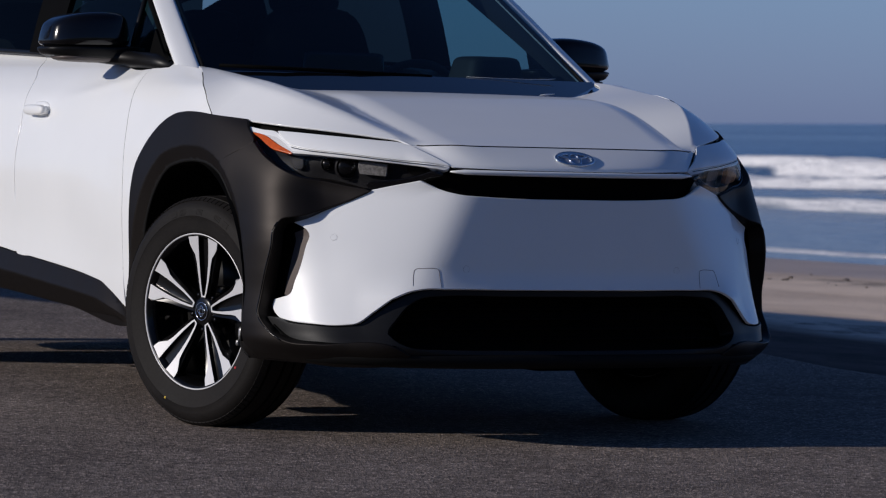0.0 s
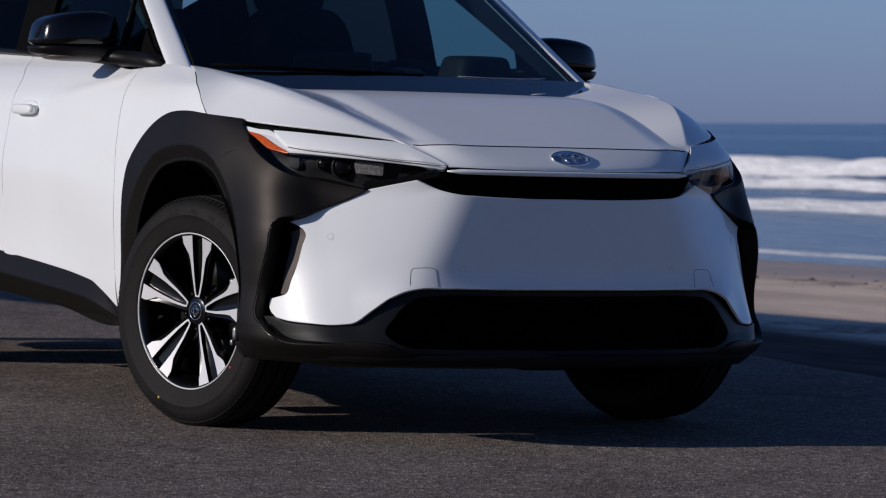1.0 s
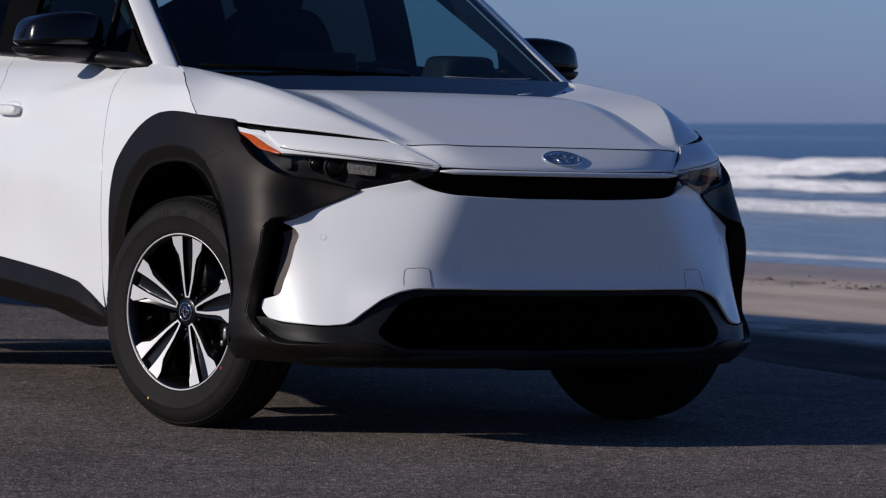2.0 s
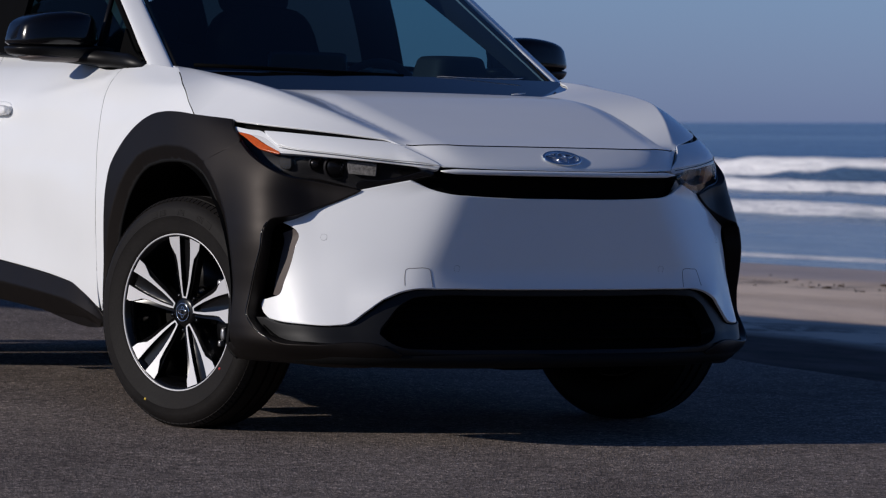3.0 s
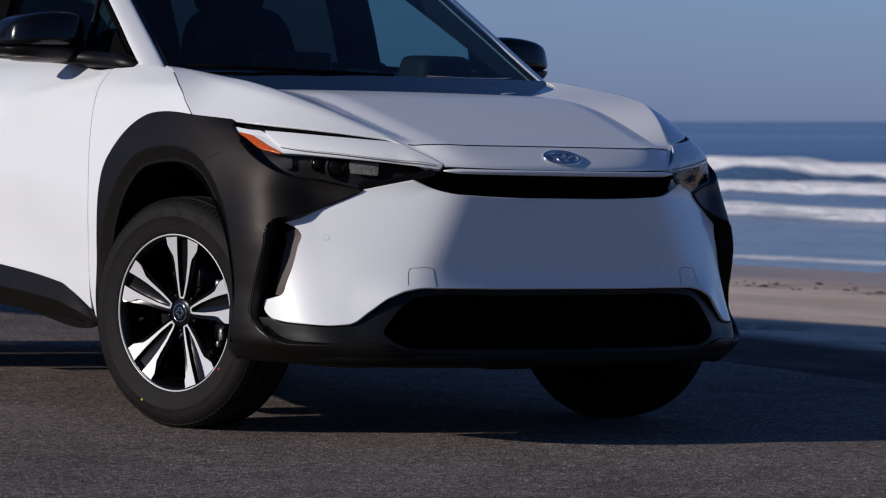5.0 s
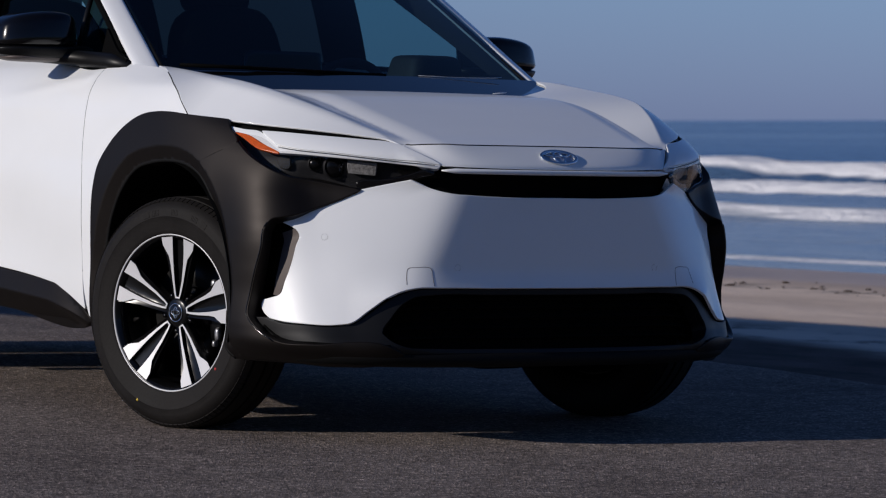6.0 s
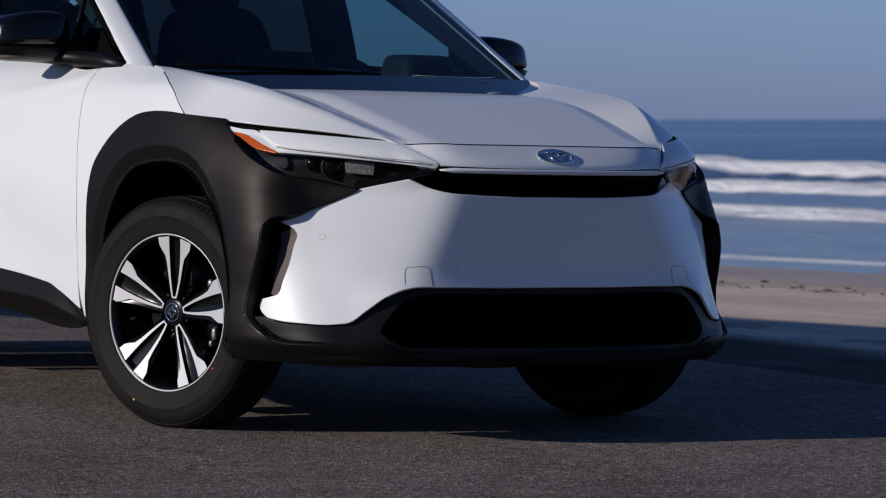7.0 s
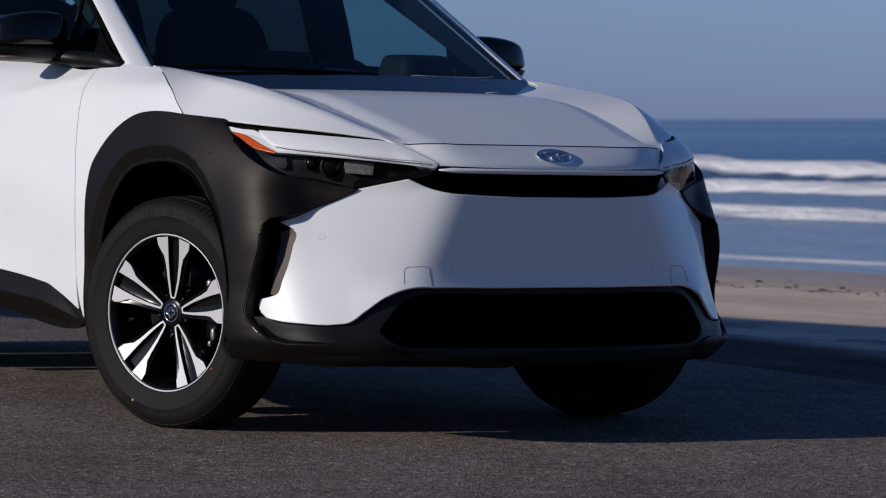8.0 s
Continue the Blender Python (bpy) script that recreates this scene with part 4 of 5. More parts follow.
tub = outline([(1.04, 0.940), (0.99, 0.898), (0.932, 0.850), (0.87, 0.815), (0.717, 0.778)], [(0.562, 0.752), (0.456, 0.786), (0.37, 0.834)], [(0.45, 0.895), (0.52, 0.912), (0.70, 0.93), (0.90, 0.945)], step=0.02)
rim_low = [(1.035, 0.940), (0.98, 0.895), (0.925, 0.8525), (0.8684, 0.8205), (0.7924, 0.7963), (0.6814, 0.7794), (0.6275, 0.7686), (0.5699, 0.7596)]
for side in (False, True):
    sgn = np.array([-1, 1, 1]) if side else np.array([1, 1, 1])
    at = lambda u, z, o: skin(o)(np.array([u]), np.array([z]))[0] * sgn
    # same housing both sides; the far one is lightened in colour to look lit
    lamp = panel("headlamp", tub, skin(-0.05), FAR_BOWL if side else HOUSING, car, 0.03, mirror=side, flange=0.02, label="slim headlamp under a white brow, housing dark near and lightened far")
    panel("brow", brow + np.stack([0 * brow[:, 0], 0.008 * ease((brow[:, 1] - 0.892) / 0.015)], 1) * side, skin(0.002), PAINT, lamp, 0.014, mirror=side, flange=0.02, label="white painted brow")
    panel("light_strip", strip, skin(-0.003), PAINT, lamp, 0.01, mirror=side, flange=0.015, label="thin white running-light strip")
    panel("side_marker", amber, skin(0.0), AMBER, lamp, 0.012, mirror=side, flange=0.01, label="amber side reflector")
    clear = panel("lens", lens, skin(-0.002), LENS, lamp, 0.016, mirror=side, flange=0.004, label="clear lens")
    clear.visible_shadow = False
    part("gasket", tube([tuple(at(a, b, -0.004)) for a, b in smooth(rim_low, 0.02)], 0.0045, 8), GLOSS, lamp, "black gasket")
    panel("lamp_bezel", outline([(0.5741, 0.7593), (0.5108, 0.7779), (0.4493, 0.7948), (0.4027, 0.8184)], [(0.417, 0.8264), (0.4584, 0.8049), (0.5137, 0.7899), (0.5815, 0.7737)], step=0.008), skin(-0.0035), GLOSS, lamp, 0.01, mirror=side, flange=0.012, label="black lower edge of the lamp")
    for uu, zz, rr in () if side else ((0.650, 0.813, 0.032), (0.712, 0.824, 0.020)):
        d = at(uu, zz, 0.0) - at(uu, zz, -0.05)
        aim = Vector((d[0] * 0.4, -abs(d[1]) - 0.02, 0)).to_track_quat("Z", "Y").to_matrix().to_4x4()
        ob = part("projector", lathe([(0.0, 0.010), (rr * 0.6, 0.007), (rr * 0.9, 0.0), (rr, -0.004), (rr * 1.02, -0.02)], 32), RIMBLK, lamp, "dark projector lamp")
        ob.matrix_basis = Matrix.Translation(at(uu, zz, -0.044)) @ aim
        ring = part("bezel", lathe([(rr * 1.04, -0.006), (rr * 1.07, 0.001), (rr * 1.12, 0.001), (rr * 1.2, -0.010)], 32), HOUSING, lamp, "dark ring round the projector")
        ring.matrix_basis = ob.matrix_basis
    if side:
        # far lamp only: chrome lines put in as the bright outline of its lens
        for gleam_run in ([(0.50, 0.840), (0.5247, 0.8415), (0.6534, 0.852), (0.8066, 0.8625)], [(0.955, 0.890), (0.926, 0.866), (0.8707, 0.834), (0.791, 0.808)]):
            part("lens_gleam", tube([tuple(at(a, b, -0.008)) for a, b in smooth(np.array(gleam_run), 0.02)], 0.0032, 8), CHROME, lamp, "bright line put in as the lens's lit outline")
        panel("turn_reflector", outline([(0.670, 0.842), (0.78, 0.850)], [(0.795, 0.832), (0.77, 0.811)], [(0.71, 0.796), (0.665, 0.796)], step=0.01), skin(-0.014), TURN, lamp, 0.012, mirror=side, label="brown turn-signal reflector")
    else:
        panel("turn_reflector", outline([(0.812, 0.862), (0.850, 0.860)], [(0.845, 0.845), (0.830, 0.826)], [(0.815, 0.820), (0.800, 0.818)], step=0.01), skin(-0.036), HOUSING, lamp, 0.012, mirror=side, label="grey turn-signal reflector")
    panel("reflector", outline([(0.5465, 0.8325), (0.584, 0.836)], [(0.6250, 0.8385), (0.617, 0.819)], [(0.6090, 0.8005), (0.57, 0.798)], [(0.5400, 0.7965), (0.542, 0.815)], step=0.008), skin(-0.03), SILVER, lamp, 0.012, mirror=side, label="faceted silver reflector")
    part("strip_groove", tube([tuple(at(a, b, 0.0012)) for a, b in smooth([(0.4, 0.8375), (0.5269, 0.8493), (0.6586, 0.8624), (0.8021, 0.874), (0.8374, 0.879)], 0.03)], 0.0011, 6), BLACK, lamp, "fine dark line")
    for k in range(5):
        part("glint_rib", tube([tuple(at(0.640 - 0.0014 * k, 0.789 + 0.0075 * k, -0.04)), tuple(at(0.639 - 0.0014 * k, 0.793 + 0.0075 * k, -0.04))], 0.0013, 6), CHROME, lamp)
        part("glint_rib", tube([tuple(at(0.796, 0.820 + 0.009 * k, -0.04)), tuple(at(0.796, 0.8235 + 0.009 * k, -0.04))], 0.0011, 6), CHROME, lamp)

# ---- hood
hood_half = both([(0.0, -0.764), (0.168, -0.763), (0.25, -0.762), (0.344, -0.756), (0.39, -0.744), (0.43, -0.722), (0.47, -0.692)], gap_xy, side_xy,
                 [(0.720, 0.375), (0.708, 0.350), (0.686, 0.28), (0.628, 0.188), (0.53, 0.140), (0.3, 0.115), (0.0, 0.11)], step=0.012)
cowl_half = both([(0.0, 0.08), (0.3, 0.08), (0.55, 0.095)], [(0.63, 0.14), (0.715, 0.34)], [(0.73, 0.42), (0.5, 0.345), (0.25, 0.300), (0.0, 0.285)], step=0.02)
fold_y = np.arange(-0.72, 0.12, 0.01)
hood_folds = [np.stack([sx * (fx(fold_y) + d), fold_y], 1) for sx in (1,) for fx, ds in ((ridge_x, (-0.005, 0.0, 0.005)), (valley_x, (-0.004, 0.004))) for d in ds]
knee_x = ridge_x(fold_y) + KNEE * (np.interp(fold_y, edge_y_of, edge_x_of) - ridge_x(fold_y))
hood_folds += [np.stack([-knee_x + d, fold_y], 1)[20:] for d in (-0.005, 0.0, 0.005)]
panel("hood", hood_half, hood_skin, PAINT, car, 0.0105, creases=hood_folds, flange=0.005, label="white clamshell hood with raised crests")
panel("cowl", cowl_half, lambda x, y: hood_skin(x, y) - np.array([0, 0, 0.006]), FRIT, car, 0.03, label="gloss black cowl below the windshield")
panel("hood_liner", hood_half * 0.985, lambda x, y: hood_skin(x, y) - np.array([0, 0, 0.035]), BLACK, car, 0.06, label="black liner below the hood")

for side in (False, True):
    sgn = np.array([-1, 1, 1]) if side else np.array([1, 1, 1])
    for nm, run, dep, rad in (("hood_seal", np.array([(a + 0.005, b - (0.026 * ease((b - 1.05) / 0.05) if side else 0)) for a, b in side_run[:-4]]), -0.0015, 0.0024), ("brow_seal", smooth(np.array([(a, b - 0.006) for a, b in gap_uz[:5]]), 0.02), -0.007, 0.0040),
                              ("door_seal", smooth(np.array([(1.932, 1.105), (1.910, 1.037), (1.875, 0.937), (1.845, 0.84), (1.829, 0.785), (1.818, 0.70), (1.817, 0.606), (1.823, 0.462)]), 0.02), -0.0025, 0.0022)):
        part(nm, tube([tuple(q * sgn) for q in skin(dep)(run[:, 0], run[:, 1])], rad, 8), DEEP, car, "black rubber seal in a joint")

seam_x = np.linspace(-0.468, 0.468, 61)
seam_y = hood_front(seam_x)
part("nose_seal", tube(list(zip(seam_x, seam_y - 0.0035, hood_z(seam_x, seam_y) - 0.0016)), 0.0019, 8), DEEP, car, "black rubber seal in a joint")


# badge: an oval ring with plain ovals
bc = nose_at(np.array([0.0]), np.array([0.165]))[0]
bn = normal_at(nose_at, np.array([0.0]), np.array([0.165]))[0]
bc = bc + np.array([0, 0.0006, -0.0012])
bn = bn if bn[1] < 0 else -bn
bm4 = Matrix.Translation(bc) @ Vector(bn).to_track_quat("Z", "Y").to_matrix().to_4x4()


bm = lathe([(0.0, 0.003), (0.8, 0.002), (1.0, 0.0), (1.02, -0.004)], 48)
bmesh.ops.scale(bm, vec=(0.061, 0.031, 1), verts=bm.verts)
badge = part("badge", bm, BADGE, car, "oval chrome badge with a blue-grey ground")
badge.matrix_basis = bm4
part("ring", oval(0.061, 0.031, 0.0055), CHROME, badge, "chrome ring")
part("inner_oval", oval(0.018, 0.025, 0.004), CHROME, badge, "chrome ring")
cross_oval = oval(0.044, 0.0105, 0.0036)
bmesh.ops.translate(cross_oval, vec=(0, 0.014, 0), verts=cross_oval.verts)
part("cross_oval", cross_oval, CHROME, badge, "chrome ring")

# ---- fenders, doors, quarters, sills


fender = outline([(a + 0.010, b) for a, b in side_run], [(1.605, 1.113), (1.66, 1.117), (1.766, 1.123), (1.838, 1.128), (1.892, 1.123)], [(1.930, 1.107), (1.907, 1.037), (1.872, 0.937), (1.842, 0.84), (1.826, 0.785), (1.815, 0.70), (1.814, 0.606), (1.820, 0.462)],
                 [(1.80, 0.30), (1.763, 0.429), (1.743, 0.608), (1.733, 0.734), (1.714, 0.808), (1.675, 0.860), (1.621, 0.909), (1.543, 0.951), (1.476, 0.970), (1.418, 0.976), (1.323, 0.977), (1.27, 0.973)])
door_low = [(2.70, 0.466), (2.427, 0.451), (2.165, 0.433), (2.075, 0.424), (2.014, 0.416), (1.97, 0.402), (1.92, 0.385)]
front_door = outline([(1.936, 1.108), (1.99, 1.104), (2.2, 1.118), (2.5, 1.130), (2.8, 1.142)], [(3.03, 1.151), (2.955, 1.105), (2.89, 1.070), (2.86, 1.020), (2.845, 0.90), (2.84, 0.70), (2.838, 0.474)], door_low, [(1.826, 0.345), (1.826, 0.462), (1.820, 0.606), (1.821, 0.70), (1.832, 0.785), (1.848, 0.84), (1.878, 0.937), (1.913, 1.037)])
rear_door = outline([(3.04, 1.152), (3.3, 1.162), (3.75, 1.180)], [(3.85, 1.0), (3.80, 0.80), (3.70, 0.62), (3.64, 0.50)], [(3.3, 0.497), (2.985, 0.483)], [(2.847, 0.474), (2.849, 0.70), (2.854, 0.90), (2.869, 1.020), (2.899, 1.068), (2.963, 1.103)])
QY = 2.85 + U0 - YC
quarter = outline([(3.758, 1.180), (4.2, 1.19), (5.05, 1.18)], [(5.05, 0.62), (4.85, 0.62)], [(QY + 0.46, 0.62), (QY + 0.44, 0.70), (QY + 0.34, 0.82), (QY + 0.2, 0.895), (QY, 0.92), (QY - 0.2, 0.895), (QY - 0.30, 0.84), (QY - 0.38, 0.76)], [(3.79, 0.74), (3.806, 0.80), (3.856, 1.0)])
rear_arch = outline([(QY - 0.50, 0.26), (QY - 0.50, 0.45), (QY - 0.47, 0.62)], [(QY - 0.44, 0.70), (QY - 0.34, 0.82), (QY - 0.2, 0.89), (QY, 0.915), (QY + 0.2, 0.89), (QY + 0.34, 0.82), (QY + 0.44, 0.70), (QY + 0.47, 0.61)], [(5.04, 0.61), (5.04, 0.26)], [(QY + 0.40, 0.26), (QY + 0.415, 0.42), (QY + 0.37, 0.60), (QY + 0.27, 0.73), (QY + 0.12, 0.805), (QY, 0.818), (QY - 0.12, 0.805), (QY - 0.27, 0.73), (QY - 0.37, 0.60), (QY - 0.415, 0.42), (QY - 0.40, 0.26)])
sill = outline([(1.79, 0.310), (1.814, 0.328), (1.92, 0.378), (1.97, 0.396), (2.014, 0.409), (2.075, 0.418), (2.165, 0.426), (2.427, 0.444), (2.70, 0.459)], [(2.985, 0.475), (3.64, 0.490)], [(3.68, 0.36), (3.60, 0.345), (3.02, 0.325), (2.42, 0.303), (1.87, 0.283)])


sill_top = curve1([(1.79, 0.310), (1.92, 0.378), (2.014, 0.409), (2.165, 0.426), (2.427, 0.444), (2.985, 0.475), (3.64, 0.490)])
sill_low = curve1([(1.79, 0.279), (1.87, 0.283), (2.42, 0.303), (3.02, 0.325), (3.64, 0.352)])


fold_u = np.arange(1.80, 3.62, 0.014)
sill_folds = [np.stack([fold_u, sill_top(fold_u) - f * (sill_top(fold_u) - sill_low(fold_u))], 1) for f in (0.38, 0.42, 0.46)]


def sill_relief(u, z):
    """An upper face that leans out to a fold, and a lower one that falls back in."""
    f = np.clip((sill_top(u) - z) / (sill_top(u) - sill_low(u)), 0, 1)
    return np.where(f < 0.42, -0.010 + 0.026 * f / 0.42, 0.016 - 0.050 * (f - 0.42) / 0.58) * ease((u - 1.78) / 0.2) + 0.004


def door_relief(u, z):
    """Shoulder line under the glass and a hollow above the sill."""
    return (0.008 * np.exp(-(((z - 0.99) / 0.05) ** 2)) - 0.014 * np.exp(-(((z - 0.60) / 0.14) ** 2))) * ease((u - 1.88) / 0.5) + 0.0045 * np.exp(-(((z - 1.077 + 0.135 * (u - 1.96)) / 0.020) ** 2)) * ease((u - 1.93) / 0.05) * ease((2.6 - u) / 0.5)


for side in (False, True):
    sgn = np.array([-1, 1, 1]) if side else np.array([1, 1, 1])
    low = np.array([0, 0.022]) * (ease((fender[:, 1:] - 1.06) / 0.05) if side else 0)
    panel("fender", fender - low, skin(0.0), PAINT, car, 0.022, mirror=side, label="white front fender")
    for nm, ol in (("front_door", front_door), ("rear_door", rear_door)):
        door = panel(nm, ol, skin(door_relief), PAINT, car, 0.015, mirror=side, label="white door")
        y0 = 1.362 if nm == "front_door" else 2.33
        hx = skin(door_relief)(np.array([y0 + U0 - YC]), np.array([0.962]))[0]
        hb = blob((0, 0, 0), (0.016, 0.092, 0.018), 0.6, 0.5, 24)
        hd = part("door_handle", hb, PAINT, door, "white pull handle")
        hd.matrix_basis = Matrix.Translation(hx * sgn + np.array([-0.022, 0, 0]) * sgn)
        for dy in (-0.066, 0.066):
            part("handle_mount", blob((0.016, dy, 0), (0.014, 0.02, 0.014), 0.6, 0.6, 16), PAINT, hd)
        part("handle_cup", blob(hx * sgn + np.array([0.004, 0, 0.006]) * sgn, (0.007, 0.075, 0.024), 0.8, 0.9, 20), PAINT, door)
    panel("quarter_panel", quarter, skin(0.0), PAINT, car, 0.035, mirror=side, label="white rear quarter")
    panel("rear_arch_cladding", rear_arch, skin(0.006), CLAD, car, 0.03, mirror=side, flange=0.05, label="charcoal rear wheel-arch cladding", lip=0.004)
    panel("sill_cladding", sill, skin(sill_relief), CLAD, car, 0.014, creases=sill_folds, mirror=side, flange=0.04, label="charcoal sill cladding", lip=0.004)
    # wheel wells
    for wy in (0.02, 2.85):
        arc = np.radians(np.linspace(-25, 194, 25) if wy < 1 else np.linspace(8, 172, 25))
        rows = [[(x * sgn[0], wy + 0.425 * math.cos(a), 0.40 + 0.425 * math.sin(a)) for a in arc] for x in (-0.885, -0.7, -0.52)]
        rows.append([(-0.51 * sgn[0], wy + 0.2 * math.cos(a), 0.40 + 0.2 * math.sin(a)) for a in arc])
        rows.append([(-0.50 * sgn[0], wy + 0.02 * math.cos(a), 0.40 + 0.02 * math.sin(a)) for a in arc])
        if wy < 1:
            # a block added behind the front tyre to thicken its shadow on the road
            part("shadow_block", blob((-0.62 * sgn[0], wy + 0.475, 0.245), (0.11, 0.135, 0.110), 0.25, 0.3, 20), DEEP, car, "black block added behind the tyre to widen its shadow")
        loft("wheel_well", rows, BLACK, car, 30, 22, label="black wheel-arch liner")

# tail and underbody
tail = [[(x, 3.05 + 0.70 * (1 - abs(x / 0.9) ** 3) ** (1 / 3) + dy, z) for x in np.linspace(-0.82, 0.82, 21)] for z, dy in ((0.25, -0.06), (0.40, 0.02), (0.62, 0.03), (0.85, 0.0), (1.02, -0.03), (1.18, -0.06))]
loft("tailgate", tail, PAINT, car, 40, 24, thick=0.02, label="white tailgate and rear bumper")
part("tail_light_bar", tube([(x, 3.10 + 0.68 * (1 - abs(x / 0.9) ** 3) ** (1 / 3), 1.0) for x in np.linspace(-0.78, 0.78, 25)], 0.022, 10), TAIL, car, "red tail light bar")
part("underbody", blob((0, 1.43, 0.375), (0.60, 0.98, 0.085), 0.15, 0.15, 32), BLACK, car, "black battery tray under the floor")
part("front_tray", blob((0, -0.12, 0.318), (0.58, 0.46, 0.085), 0.15, 0.15, 32), BLACK, car, "black tray under the nose")
part("rear_tray", blob((0, 2.95, 0.490), (0.50, 0.60, 0.090), 0.15, 0.15, 32), BLACK, car, "black tray under the tail")
# unseen lumps added to shade the lit strip next to the tyre's shadow
for sgx in (-1, 1):
    part("shadow_lump", blob((0.56 * sgx, 0.26, 0.225), (0.11, 0.24, 0.065), 0.5, 0.5, 20), DEEP, car, "unseen black lump added to shade the ground beside the tyre")
part("engine_bay_block", blob((0, -0.25, 0.60), (0.46, 0.40, 0.24), 0.2, 0.2, 24), BLACK, car, "black front structure")

# ---- glasshouse
def pil(z, inner):
    t = (z - 1.1) / 0.5
    return np.array([-0.704, 0.387, 1.1]) * (1 - t) + np.array([-0.566, 1.229, 1.6]) * t if inner else np.array([-0.766, 0.446, 1.1]) * (1 - t) + np.array([-0.630, 1.277, 1.6]) * t


ws = []
for t in (0.0, 0.35, 0.7, 1.0):
    z = 1.085 + (1.61 - 1.085) * t
    e = pil(z, True) + np.array([-0.004, 0.0, -0.006])
    bow = 0.115 - 0.01 * t
    row = []
    for k in (-1, -0.75, -0.4, 0, 0.4, 0.75, 1):
        row.append((e[0] * -k, e[1] - bow * (1 - k * k), e[2] + 0.020 * (1 - k * k) * t + 0.012 * math.sin(math.pi * t)))
    ws.append(row)
loft("windshield", ws, SCREEN, car, 40, 30, label="tinted windshield reflecting the sky")
foot = []
for dz in (-0.066, -0.03, 0.004):
    foot.append([(p[0] * 0.992, p[1] + dz * 2.3, p[2] + 0.027 + dz) for p in ws[0]])
loft("windshield_band", foot, FRIT, car, 48, 10, label="gloss black band along the foot of the windshield")
roof_rows = []
for y, z, hw in ((1.13, 1.600, 0.575), (1.45, 1.640, 0.60), (2.0, 1.650, 0.605), (2.7, 1.610, 0.585), (3.25, 1.545, 0.555), (3.55, 1.50, 0.53)):
    roof_rows.append([(hw * k, y + (0.10 * k * k if y < 1.3 else 0), z - 0.045 * k * k - (0.02 if abs(k) == 1 else 0)) for k in (-1, -0.85, -0.45, 0, 0.45, 0.85, 1)])
loft("roof", roof_rows, PAINT, car, 36, 40, thick=0.03, label="white roof")
loft("rear_window", [[(0.60 * k, 3.50, 1.49) for k in (-1, -0.5, 0, 0.5, 1)], [(0.66 * k, 3.66 - 0.03 * k * k, 1.32) for k in (-1, -0.5, 0, 0.5, 1)], [(0.74 * k, 3.72 - 0.06 * k * k, 1.16) for k in (-1, -0.5, 0, 0.5, 1)]], PRIVACY, car, 20, 10, label="tinted rear window")


belt = curve1([(0.45, 1.128), (0.62, 1.108), (0.8, 1.118), (1.6, 1.155), (2.6, 1.18), (3.3, 1.19), (3.74, 1.18)])
roof_z = curve1([(0.45, 1.130), (0.53, 1.141), (0.70, 1.243), (0.98, 1.412), (1.25, 1.555), (1.6, 1.59), (2.2, 1.585), (2.8, 1.535), (3.3, 1.45), (3.74, 1.36)])


def flank(y, t):
    """Side glass plane: t from belt to roof rail."""
    z0, z1 = belt(y), roof_z(y)
    z = z0 + (z1 - z0) * t
    k = (z - 1.1) / 0.5
    return np.array([-(0.758 - 0.148 * k + 0.012 * math.sin(math.pi * min(1, max(0, k)))) * (1 - 0.05 * max(0, (y - 2.4) / 0.9)), y, z])


